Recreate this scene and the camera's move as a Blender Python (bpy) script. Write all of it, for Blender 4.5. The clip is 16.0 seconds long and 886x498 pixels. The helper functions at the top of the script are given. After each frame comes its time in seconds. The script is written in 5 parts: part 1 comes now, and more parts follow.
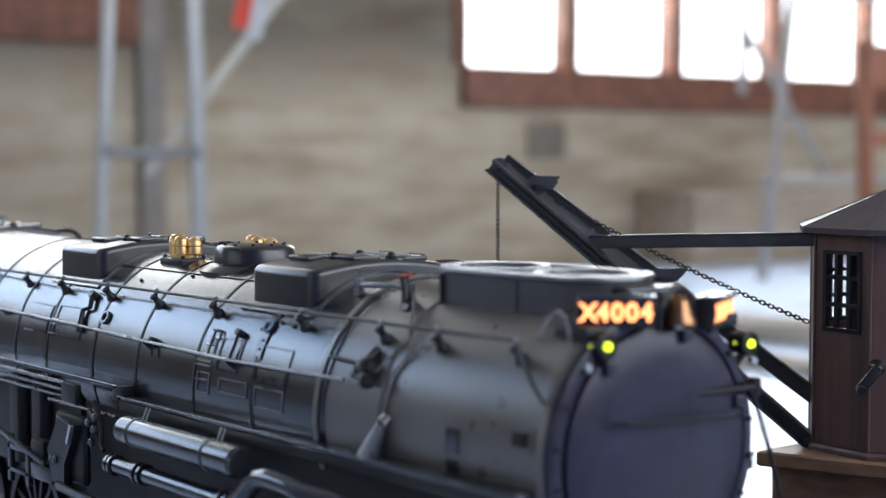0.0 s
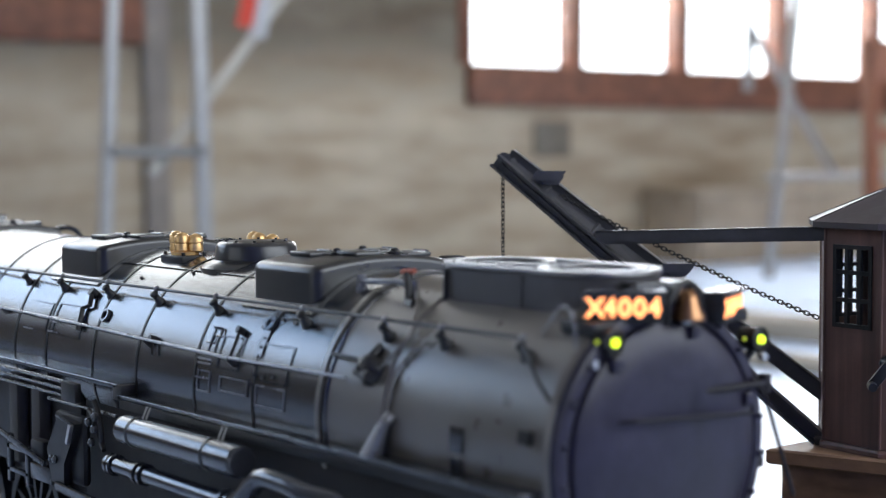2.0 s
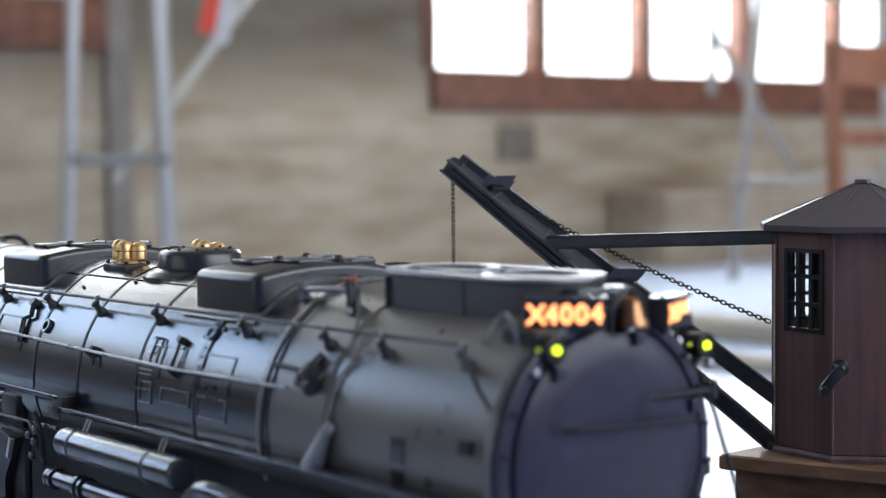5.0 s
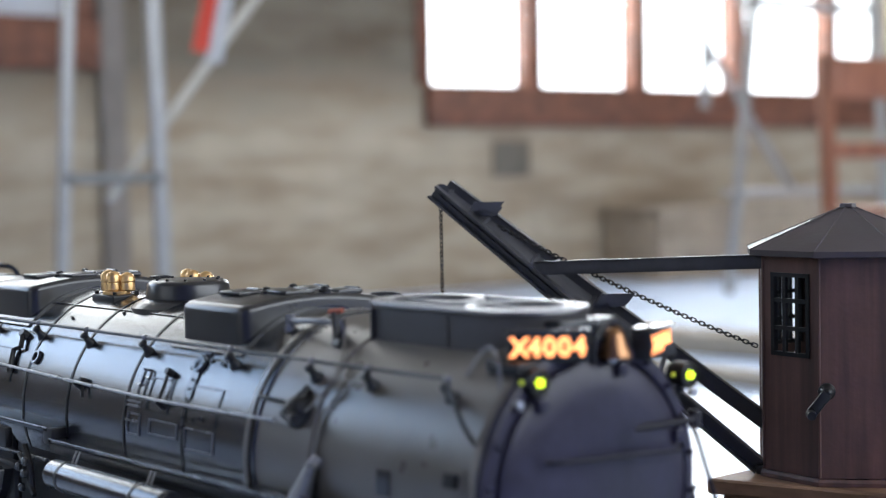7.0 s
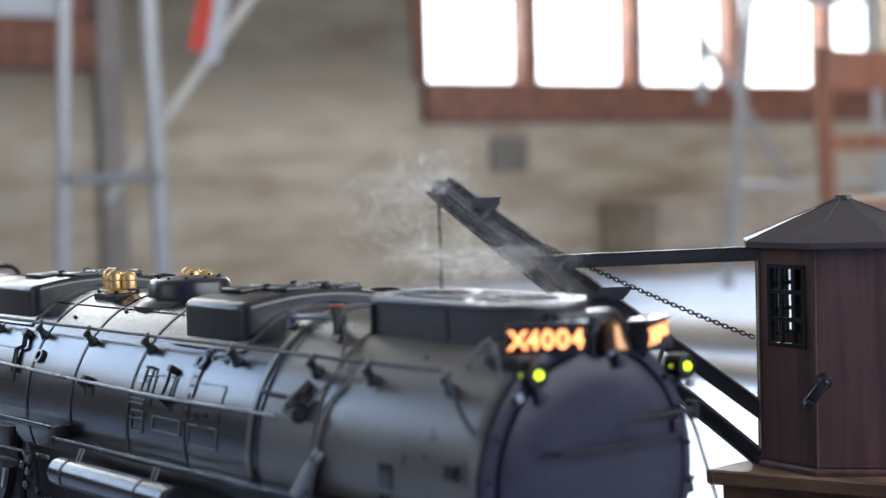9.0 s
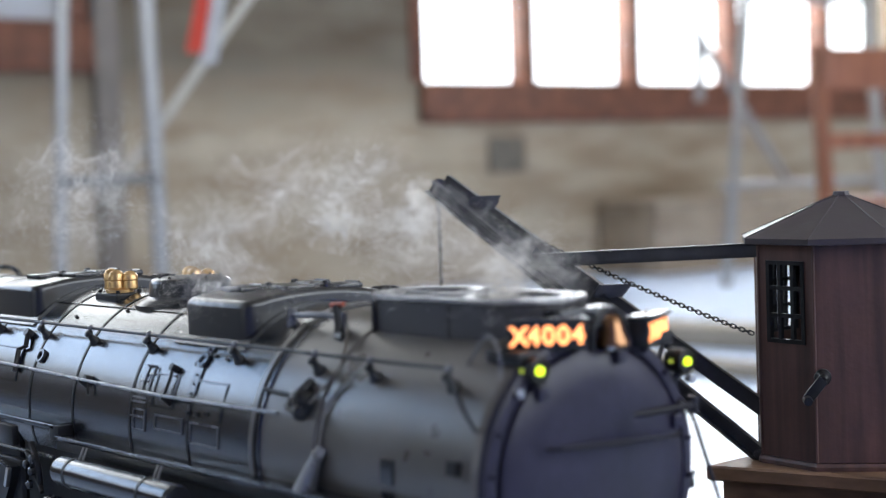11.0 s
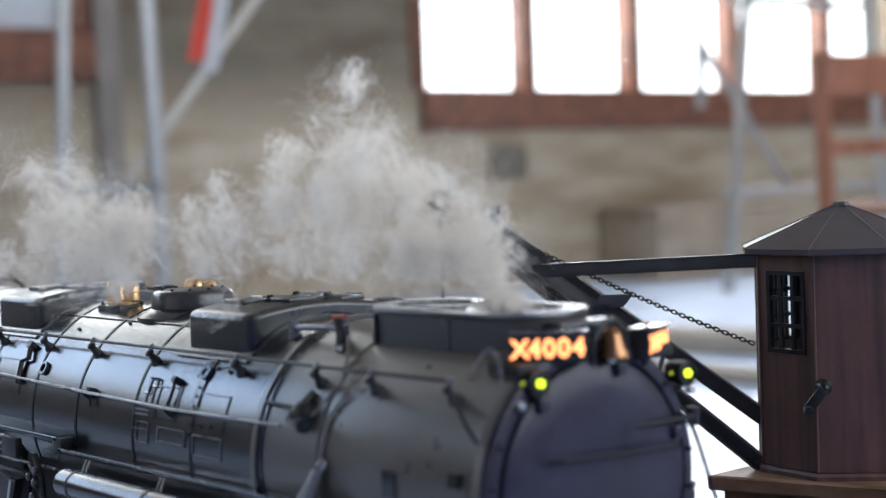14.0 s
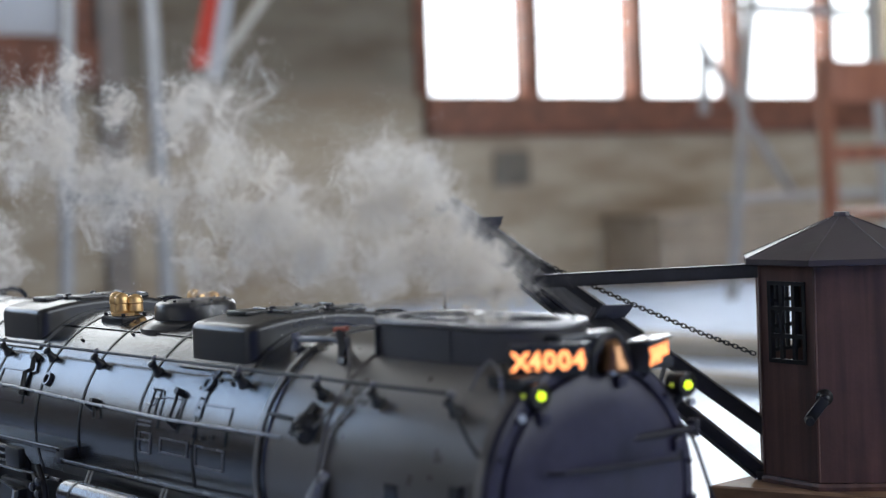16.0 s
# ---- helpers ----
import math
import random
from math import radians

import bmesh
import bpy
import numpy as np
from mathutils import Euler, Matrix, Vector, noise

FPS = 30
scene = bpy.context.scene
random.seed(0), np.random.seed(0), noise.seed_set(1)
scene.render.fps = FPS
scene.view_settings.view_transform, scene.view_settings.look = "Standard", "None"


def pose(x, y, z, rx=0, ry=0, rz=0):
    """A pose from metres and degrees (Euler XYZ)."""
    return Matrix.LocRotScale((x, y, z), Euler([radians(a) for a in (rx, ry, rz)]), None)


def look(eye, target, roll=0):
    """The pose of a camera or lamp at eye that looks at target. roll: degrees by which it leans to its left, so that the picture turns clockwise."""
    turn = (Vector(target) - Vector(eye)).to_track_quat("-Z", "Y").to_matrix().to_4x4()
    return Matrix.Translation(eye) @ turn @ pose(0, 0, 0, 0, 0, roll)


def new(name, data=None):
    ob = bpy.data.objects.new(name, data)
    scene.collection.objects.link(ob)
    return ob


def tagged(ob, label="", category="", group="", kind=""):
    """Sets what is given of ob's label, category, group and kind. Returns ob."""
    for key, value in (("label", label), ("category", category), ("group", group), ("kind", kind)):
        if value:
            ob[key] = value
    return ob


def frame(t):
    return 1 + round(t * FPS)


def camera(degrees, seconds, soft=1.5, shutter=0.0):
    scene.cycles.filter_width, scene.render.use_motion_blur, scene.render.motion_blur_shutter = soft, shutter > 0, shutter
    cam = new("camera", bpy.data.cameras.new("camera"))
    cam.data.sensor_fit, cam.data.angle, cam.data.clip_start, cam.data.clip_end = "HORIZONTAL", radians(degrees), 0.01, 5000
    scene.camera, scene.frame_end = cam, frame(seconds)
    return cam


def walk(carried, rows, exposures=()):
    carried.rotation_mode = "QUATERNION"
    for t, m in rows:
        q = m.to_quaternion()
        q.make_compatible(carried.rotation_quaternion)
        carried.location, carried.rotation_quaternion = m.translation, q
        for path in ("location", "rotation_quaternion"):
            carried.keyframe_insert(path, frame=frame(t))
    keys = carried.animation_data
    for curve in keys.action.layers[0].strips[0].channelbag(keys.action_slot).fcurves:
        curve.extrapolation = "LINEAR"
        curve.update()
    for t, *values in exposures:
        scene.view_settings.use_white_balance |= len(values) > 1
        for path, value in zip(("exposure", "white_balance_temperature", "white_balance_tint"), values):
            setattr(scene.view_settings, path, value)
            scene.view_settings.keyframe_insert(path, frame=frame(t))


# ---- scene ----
cam = camera(31.887, 16.0, soft=1.2)
cam.data.dof.use_dof = True
cam.data.dof.focus_distance = 0.575
cam.data.dof.aperture_fstop = 10.5
walk(cam, [
    (0.0, pose(0.2876, -0.3086, 0.1836, 86.528, 0.000, 50.770)),
    (0.5, pose(0.2857, -0.3065, 0.1831, 86.528, 0.083, 50.852)),
    (1.0, pose(0.2840, -0.3053, 0.1829, 86.489, 0.085, 50.882)),
    (1.5, pose(0.2827, -0.3041, 0.1831, 86.419, 0.192, 50.906)),
    (2.0, pose(0.2816, -0.3029, 0.1820, 86.485, 0.215, 50.975)),
    (2.5, pose(0.2799, -0.3009, 0.1817, 86.483, 0.265, 51.014)),
    (3.0, pose(0.2784, -0.2994, 0.1825, 86.406, 0.339, 50.896)),
    (3.5, pose(0.2767, -0.2974, 0.1829, 86.365, 0.373, 50.692)),
    (4.0, pose(0.2766, -0.2956, 0.1810, 86.564, 0.365, 50.412)),
    (4.2, pose(0.2773, -0.2949, 0.1811, 86.552, 0.403, 50.260)),
    (6.3, pose(0.2823, -0.2904, 0.1834, 86.910, 0.765, 49.346)),
    (6.5, pose(0.2824, -0.2907, 0.1838, 86.990, 0.841, 49.520)),
    (7.0, pose(0.2845, -0.2912, 0.1870, 87.200, 1.070, 49.594)),
    (7.5, pose(0.2850, -0.2929, 0.1856, 87.390, 1.232, 49.481)),
    (8.0, pose(0.2865, -0.2936, 0.1860, 87.273, 1.417, 49.501)),
    (8.5, pose(0.2877, -0.2944, 0.1865, 87.184, 1.592, 49.491)),
    (9.0, pose(0.2882, -0.2943, 0.1868, 87.073, 1.688, 49.516)),
    (11.5, pose(0.2894, -0.2964, 0.1859, 87.066, 2.035, 49.426)),
    (12.0, pose(0.2894, -0.2962, 0.1867, 86.986, 1.985, 49.442)),
    (12.5, pose(0.2898, -0.2963, 0.1873, 87.022, 2.062, 49.448)),
    (13.0, pose(0.2905, -0.2968, 0.1868, 87.212, 2.121, 49.472)),
    (13.5, pose(0.2911, -0.2971, 0.1865, 87.353, 2.182, 49.497)),
    (14.0, pose(0.2910, -0.2972, 0.1878, 87.348, 2.169, 49.495)),
    (14.5, pose(0.2914, -0.2970, 0.1885, 87.386, 2.224, 49.549)),
    (15.0, pose(0.2918, -0.2975, 0.1886, 87.490, 2.231, 49.556)),
    (15.5, pose(0.2924, -0.2979, 0.1892, 87.532, 2.251, 49.575)),
    (16.0, pose(0.2929, -0.2977, 0.1897, 87.574, 2.212, 49.636)),
], exposures=[(0.0, 0.18), (4.2, 0.18), (7.0, 0.2), (9.0, 0.13), (12.0, 0.14), (13.5, 0.05), (15.0, -0.06), (16.0, -0.22)])

# ---- world and light ----
world = bpy.data.worlds.new("world")
scene.world = world
world.use_nodes = True
wn = world.node_tree
sky = wn.nodes.new("ShaderNodeTexSky")
sky.sky_type = "NISHITA"
sky.sun_disc = False
sky.sun_elevation = radians(40)
sky.sun_rotation = radians(200)
wn.nodes["Background"].inputs["Strength"].default_value = 0.1
wn.links.new(sky.outputs[0], wn.nodes["Background"].inputs["Color"])

# the back wall: s runs along it, z up, off into the room
WALL_A = Vector((-4.4673, 1.7406, 0.0))
WALL_S = Vector((0.0814, 0.9967, 0.0)).normalized()
WALL_N = Vector((0.9967, -0.0814, 0.0)).normalized()
FLOOR = -0.265
TOP = 3.6


def wpt(s, off, z):
    return WALL_A + WALL_S * s + WALL_N * off + Vector((0, 0, z))


WALL_M = Matrix.Translation(WALL_A) @ Matrix((WALL_S, WALL_N, (0, 0, 1))).transposed().to_4x4()


def window_lamp(name, s, off, z, turn, w, h, power, color):
    lamp = bpy.data.lights.new(name, "AREA")
    lamp.shape, lamp.size, lamp.size_y, lamp.energy, lamp.color = "RECTANGLE", w, h, power, color
    ob = new(name, lamp)
    p = wpt(s, off, z)
    ob.matrix_world = look(p, p + turn)
    return ob


window_lamp("window_light", 3.3, -0.30, 1.30, WALL_N, 2.9, 1.4, 115, (0.94, 0.98, 1.0))
window_lamp("window_light", -0.90, -0.30, 2.15, WALL_N, 2.5, 1.8, 46, (1.0, 0.98, 0.92))
window_lamp("window_light", -3.7, -0.30, 2.27, WALL_N, 2.7, 1.5, 58, (0.25, 0.53, 1.0))
# openings out of view: these two lamps are added to fill the hall
window_lamp("window_light", 2.0, 7.35, 1.9, -WALL_N, 7.0, 2.2, 250, (0.88, 0.94, 1.0))
window_lamp("window_light", -6.98, 4.3, 2.0, WALL_S, 4.4, 2.4, 14, (0.9, 0.95, 1.0))


# ---- materials ----
def mat(name, base, rough=0.5, metal=0.0, vary=0.25, scale=40.0, bump=0.0, bscale=None, spec=0.5, coat=0.0, rvary=0.1):
    m = bpy.data.materials.new(name)
    m.use_nodes = True
    nt = m.node_tree
    b = nt.nodes["Principled BSDF"]
    b.inputs["Metallic"].default_value = metal
    b.inputs["Specular IOR Level"].default_value = spec
    b.inputs["Coat Weight"].default_value = coat
    tc = nt.nodes.new("ShaderNodeTexCoord")
    n1 = nt.nodes.new("ShaderNodeTexNoise")
    n1.inputs["Scale"].default_value = scale
    n1.inputs["Detail"].default_value = 6
    n2 = nt.nodes.new("ShaderNodeTexNoise")
    n2.inputs["Scale"].default_value = scale * 6.3
    n2.inputs["Detail"].default_value = 4
    for n in (n1, n2):
        nt.links.new(tc.outputs["Object"], n.inputs["Vector"])
    add = nt.nodes.new("ShaderNodeMath")
    add.operation = "MULTIPLY_ADD"
    add.inputs[1].default_value = 0.35
    nt.links.new(n2.outputs[0], add.inputs[0])
    nt.links.new(n1.outputs[0], add.inputs[2])
    ramp = nt.nodes.new("ShaderNodeMapRange")
    ramp.inputs[1].default_value, ramp.inputs[2].default_value = 0.35, 1.0
    ramp.inputs[3].default_value, ramp.inputs[4].default_value = 1 - vary, 1 + vary
    nt.links.new(add.outputs[0], ramp.inputs[0])
    mul = nt.nodes.new("ShaderNodeMix")
    mul.data_type, mul.blend_type = "RGBA", "MULTIPLY"
    mul.inputs["Factor"].default_value = 1
    mul.inputs["A"].default_value = (*base, 1)
    nt.links.new(ramp.outputs[0], mul.inputs["B"])
    nt.links.new(mul.outputs["Result"], b.inputs["Base Color"])
    rr = nt.nodes.new("ShaderNodeMapRange")
    rr.inputs[1].default_value, rr.inputs[2].default_value = 0.35, 1.0
    rr.inputs[3].default_value, rr.inputs[4].default_value = max(0.02, rough - rvary), min(1, rough + rvary)
    nt.links.new(add.outputs[0], rr.inputs[0])
    nt.links.new(rr.outputs[0], b.inputs["Roughness"])
    if bump:
        n3 = nt.nodes.new("ShaderNodeTexNoise")
        n3.inputs["Scale"].default_value = bscale or scale * 5
        n3.inputs["Detail"].default_value = 5
        nt.links.new(tc.outputs["Object"], n3.inputs["Vector"])
        bp = nt.nodes.new("ShaderNodeBump")
        bp.inputs["Strength"].default_value = bump
        bp.inputs["Distance"].default_value = 0.3 / (bscale or scale * 5)
        nt.links.new(n3.outputs[0], bp.inputs["Height"])
        nt.links.new(bp.outputs[0], b.inputs["Normal"])
    return m


def glow(name, color, strength):
    m = bpy.data.materials.new(name)
    m.use_nodes = True
    b = m.node_tree.nodes["Principled BSDF"]
    b.inputs["Base Color"].default_value = (*color, 1)
    b.inputs["Emission Color"].default_value = (*color, 1)
    b.inputs["Emission Strength"].default_value = strength
    return m


def wood(name, dark, light, scale, axis, rough=0.55, bump=0.15):
    m = mat(name, light, rough, 0, 0.2, scale, bump, scale * 4)
    nt = m.node_tree
    tc = nt.nodes["Texture Coordinate"]
    mp = nt.nodes.new("ShaderNodeMapping")
    mp.inputs["Scale"].default_value = [scale * (0.12 if i == axis else 2.0) for i in range(3)]
    nt.links.new(tc.outputs["Object"], mp.inputs["Vector"])
    n = nt.nodes.new("ShaderNodeTexNoise")
    n.inputs["Scale"].default_value = 1.0
    n.inputs["Detail"].default_value = 8
    nt.links.new(mp.outputs[0], n.inputs["Vector"])
    cr = nt.nodes.new("ShaderNodeValToRGB")
    cr.color_ramp.elements[0].position, cr.color_ramp.elements[0].color = 0.35, (*dark, 1)
    cr.color_ramp.elements[1].position, cr.color_ramp.elements[1].color = 0.68, (*light, 1)
    nt.links.new(n.outputs[0], cr.inputs[0])
    mix = next(q for q in nt.nodes if q.bl_idname == "ShaderNodeMix")
    nt.links.new(cr.outputs[0], mix.inputs["A"])
    return m


M_BOILER = mat("satin_black_paint", (0.014, 0.015, 0.018), 0.23, 0.0, 0.3, 30, 0.008, 900, spec=0.8, rvary=0.05)
M_CASING = mat("eggshell_black_paint", (0.011, 0.011, 0.012), 0.31, 0.0, 0.3, 40, 0.01, 900, spec=0.6, rvary=0.05)
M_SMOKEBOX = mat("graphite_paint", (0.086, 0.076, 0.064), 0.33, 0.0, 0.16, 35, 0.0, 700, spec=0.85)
# violet tint and mottling put reflected colour into the base of the front
M_FRONT = mat("graphite_with_violet_reflection", (0.017, 0.015, 0.029), 0.36, 0.0, 0.65, 45, 0.03, 700, spec=0.3)
M_BLACK = mat("black_iron", (0.009, 0.009, 0.010), 0.42, 0.0, 0.3, 90, 0.03, 900, spec=0.35)
M_STACK = mat("heat_dulled_graphite", (0.050, 0.047, 0.047), 0.5, 0.0, 0.2, 60, 0.02, 700, spec=0.4)
M_DULL = mat("dull_black_paint", (0.014, 0.013, 0.018), 0.6, 0.0, 0.3, 90, spec=0.25)
M_STEEL = mat("dark_steel", (0.03, 0.032, 0.037), 0.25, 0.3, 0.25, 80, 0.02, 900)
M_BRIGHT = mat("bare_steel", (0.42, 0.42, 0.42), 0.33, 0.9, 0.2, 120, 0.02, 900)
M_BRASS = mat("polished_brass", (0.62, 0.40, 0.18), 0.42, 1.0, 0.2, 160, 0.03, 900)
M_COPPER = mat("brass_bell", (0.27, 0.14, 0.07), 0.3, 1.0, 0.2, 160, 0.03, 900)
M_PIPE = mat("painted_steel", (0.028, 0.030, 0.036), 0.17, 0.15, 0.2, 70, 0.02, 900)
# bare metal parts, and highlights put on board edges, rims and a rail
M_GREYPIPE = mat("worn_grey_metal_and_highlights", (0.16, 0.16, 0.17), 0.3, 0.4, 0.2, 90)
M_RUST = mat("red_oxide", (0.35, 0.07, 0.035), 0.5, 0, 0.3, 200)
# soot black of the flues, also used as shade below the boiler
M_FLUE_SHADE = mat("flue_soot_and_shade", (0.012, 0.011, 0.011), 0.8, 0, 0.3, 120)
M_STACKTOP = mat("worn_stack_rim", (0.15, 0.15, 0.158), 0.36, 0.4, 0.2, 120)
M_BOOM = mat("blackened_metal", (0.050, 0.050, 0.056), 0.42, 0.2, 0.3, 90, 0.05, 600)
M_CHAIN = mat("blackened_chain", (0.02, 0.02, 0.02), 0.4, 0.6, 0.3, 300)
M_TOWER = wood("mahogany_stained_wood", (0.055, 0.026, 0.020), (0.125, 0.058, 0.044), 90, 2, 0.5)
M_ROOF = mat("dark_slate_paint", (0.045, 0.034, 0.037), 0.45, 0, 0.3, 60, 0.08, 500)
M_BASE = wood("oiled_oak", (0.10, 0.052, 0.028), (0.24, 0.135, 0.075), 60, 0, 0.5)
M_FRAME = wood("red_stained_timber", (0.13, 0.05, 0.028), (0.25, 0.095, 0.05), 8, 1, 0.6)
M_CHAIR = wood("reddish_chair_wood", (0.20, 0.075, 0.04), (0.36, 0.14, 0.075), 12, 2, 0.5)
M_PLANK = wood("grey_brown_timber", (0.26, 0.22, 0.17), (0.40, 0.35, 0.28), 8, 0, 0.7)
M_ALU = mat("dull_aluminium", (0.37, 0.36, 0.345), 0.45, 0.35, 0.15, 20, 0.03, 200)
M_DARKALU = mat("tarnished_aluminium", (0.16, 0.16, 0.155), 0.5, 0.3, 0.2, 20)
M_CREAM = mat("cream_painted_metal", (0.46, 0.43, 0.37), 0.5, 0, 0.15, 20)
M_FLOOR = mat("pale_painted_concrete", (0.62, 0.75, 0.96), 0.30, 0, 0.12, 1.5, 0.04, 60)
M_TABLE = mat("dark_felt_board", (0.05, 0.045, 0.04), 0.8, 0, 0.3, 30, 0.1, 400)
M_BALLAST = mat("grey_ballast", (0.12, 0.11, 0.10), 0.85, 0, 0.5, 400, 0.6, 500)
M_SLEEPER = wood("dark_sleepers", (0.03, 0.02, 0.015), (0.07, 0.05, 0.035), 120, 1, 0.7)
M_CEIL = mat("aged_ceiling_boards", (0.42, 0.38, 0.33), 0.8, 0, 0.2, 2, 0.1, 20)
M_ROOM = mat("aged_plaster", (0.40, 0.35, 0.29), 0.85, 0, 0.25, 1.5, 0.1, 30)
# blue added to an unseen wall to tint reflections and bounced light
M_BLUEWALL = mat("plaster_tinted_for_reflections", (0.15, 0.18, 0.48), 0.8, 0, 0.2, 1.5, 0.1, 30)
M_RED = mat("red_warning_cloth", (0.62, 0.07, 0.04), 0.7, 0, 0.15, 20)
M_WHITE = mat("white_warning_cloth", (0.5, 0.5, 0.5), 0.7, 0, 0.1, 20)
M_PALE = mat("whitewashed_glass", (0.55, 0.57, 0.60), 0.5, 0, 0.15, 4)
M_DARKP = mat("dark_brown_timber", (0.24, 0.205, 0.175), 0.8, 0, 0.3, 6, 0.2, 60)
M_ORANGE = glow("lit_number", (1.0, 0.33, 0.11), 2.6)
M_GREEN = glow("green_marker_light", (0.62, 0.85, 0.02), 2.4)
M_GREENDIM = glow("dim_green_lens", (0.45, 0.55, 0.03), 0.5)
M_SKYGLOW = glow("bright_daylight", (0.95, 0.98, 1.0), 4.0)


def stone_wall():
    m = mat("rough_plastered_stone", (0.36, 0.30, 0.235), 0.9, 0, 0.16, 1.3, 0.4, 10)
    nt = m.node_tree
    tc = nt.nodes["Texture Coordinate"]
    mp = nt.nodes.new("ShaderNodeMapping")
    mp.inputs["Scale"].default_value = (0.8, 0.8, 3.0)
    nt.links.new(tc.outputs["Object"], mp.inputs["Vector"])
    n = nt.nodes.new("ShaderNodeTexNoise")
    n.inputs["Scale"].default_value, n.inputs["Detail"].default_value = 3.0, 7
    nt.links.new(mp.outputs[0], n.inputs["Vector"])
    cr = nt.nodes.new("ShaderNodeValToRGB")
    e = cr.color_ramp.elements
    e[0].position, e[0].color = 0.31, (0.30, 0.225, 0.15, 1)
    e[1].position, e[1].color = 0.68, (0.49, 0.42, 0.315, 1)
    k = e.new(0.50)
    k.color = (0.41, 0.335, 0.24, 1)
    nt.links.new(n.outputs[0], cr.inputs[0])
    mix = next(q for q in nt.nodes if q.bl_idname == "ShaderNodeMix")
    # upper courses darker with height, with a ragged edge
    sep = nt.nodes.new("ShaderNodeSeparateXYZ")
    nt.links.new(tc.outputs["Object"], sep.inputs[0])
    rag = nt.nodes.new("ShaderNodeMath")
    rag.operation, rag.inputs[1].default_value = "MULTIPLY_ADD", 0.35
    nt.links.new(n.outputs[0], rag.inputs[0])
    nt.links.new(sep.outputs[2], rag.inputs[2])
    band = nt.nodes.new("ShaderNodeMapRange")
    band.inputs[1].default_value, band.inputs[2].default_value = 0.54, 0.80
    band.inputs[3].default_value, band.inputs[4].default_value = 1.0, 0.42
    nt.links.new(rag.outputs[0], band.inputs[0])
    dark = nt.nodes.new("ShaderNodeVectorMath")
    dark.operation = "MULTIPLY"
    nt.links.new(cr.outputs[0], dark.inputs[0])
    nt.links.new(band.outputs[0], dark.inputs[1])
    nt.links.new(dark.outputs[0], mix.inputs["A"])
    return m


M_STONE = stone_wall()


# ---- mesh helpers ----
def obj(name, bm, material, smooth=True):
    me = bpy.data.meshes.new(name)
    bm.normal_update()
    bm.to_mesh(me)
    bm.free()
    me.materials.append(material)
    if smooth:
        me.shade_smooth()
        me.set_sharp_from_angle(angle=radians(38))
    return new(name, me)


def thing(name, x, y, z, label, category, group=""):
    ob = new(name)
    ob.empty_display_size = 0.02
    ob.location = (x, y, z)
    return tagged(ob, label, category, group)


def part(name, bm, material, parent, label="", smooth=True):
    ob = obj(name, bm, material, smooth)
    ob.parent = parent
    if parent.type == "EMPTY":
        ob.matrix_parent_inverse = Matrix.Translation(-parent.location)
    if label:
        ob["label"] = label
    return ob


def share(name, source, parent, m):
    ob = new(name, source.data)
    ob.parent = parent
    if parent.type == "EMPTY":
        ob.matrix_parent_inverse = Matrix.Translation(-parent.location)
    ob.matrix_basis = m
    return ob


def box(bm, x0, x1, y0, y1, z0, z1, bevel=0.0, m=None, seg=2):
    r = bmesh.ops.create_cube(bm, size=1)
    vs = r["verts"]
    for v in vs:
        v.co = Vector(((x0 + x1) / 2 + v.co.x * (x1 - x0), (y0 + y1) / 2 + v.co.y * (y1 - y0), (z0 + z1) / 2 + v.co.z * (z1 - z0)))
    if bevel:
        es = list({e for v in vs for e in v.link_edges})
        nb = bmesh.ops.bevel(bm, geom=es, offset=bevel, segments=seg, affect="EDGES", profile=0.5)
        vs = list({v for f in nb["faces"] for v in f.verts} | {v for v in vs if v.is_valid})
    if m:
        for v in vs:
            v.co = m @ v.co
    return bm


def loft(bm, rings, caps=True, closed=True):
    rows = [[bm.verts.new(p) for p in ring] for ring in rings]
    n = len(rows[0])
    for a, b in zip(rows, rows[1:]):
        for i in range(n if closed else n - 1):
            j = (i + 1) % n
            bm.faces.new((a[i], a[j], b[j], b[i]))
    if caps:
        bm.faces.new(rows[0][::-1])
        bm.faces.new(rows[-1])
    return bm


def frame_of(d):
    d = Vector(d).normalized()
    a = Vector((0, 0, 1)) if abs(d.z) < 0.9 else Vector((1, 0, 0))
    u = d.cross(a).normalized()
    return u, d.cross(u)


def rod(bm, p0, p1, r0, r1=None, n=12, caps=True):
    p0, p1 = Vector(p0), Vector(p1)
    u, v = frame_of(p1 - p0)
    r1 = r0 if r1 is None else r1
    ring = lambda p, r: [p + u * r * math.cos(2 * math.pi * i / n) + v * r * math.sin(2 * math.pi * i / n) for i in range(n)]
    loft(bm, [ring(p0, r0), ring(p1, r1)], caps)
    bmesh.ops.recalc_face_normals(bm, faces=bm.faces[-(n + 2):] if caps else bm.faces[-n:])
    return bm


def tube(bm, pts, r, n=8):
    pts = [Vector(p) for p in pts]
    rings = []
    u = None
    for i, p in enumerate(pts):
        d = (pts[min(i + 1, len(pts) - 1)] - pts[max(i - 1, 0)]).normalized()
        if u is None:
            u, _ = frame_of(d)
        u = (u - d * u.dot(d)).normalized()
        v = d.cross(u)
        rings.append([p + u * r * math.cos(2 * math.pi * k / n) + v * r * math.sin(2 * math.pi * k / n) for k in range(n)])
    start = len(bm.faces)
    loft(bm, rings)
    bm.faces.ensure_lookup_table()
    bmesh.ops.recalc_face_normals(bm, faces=bm.faces[start:])
    return bm


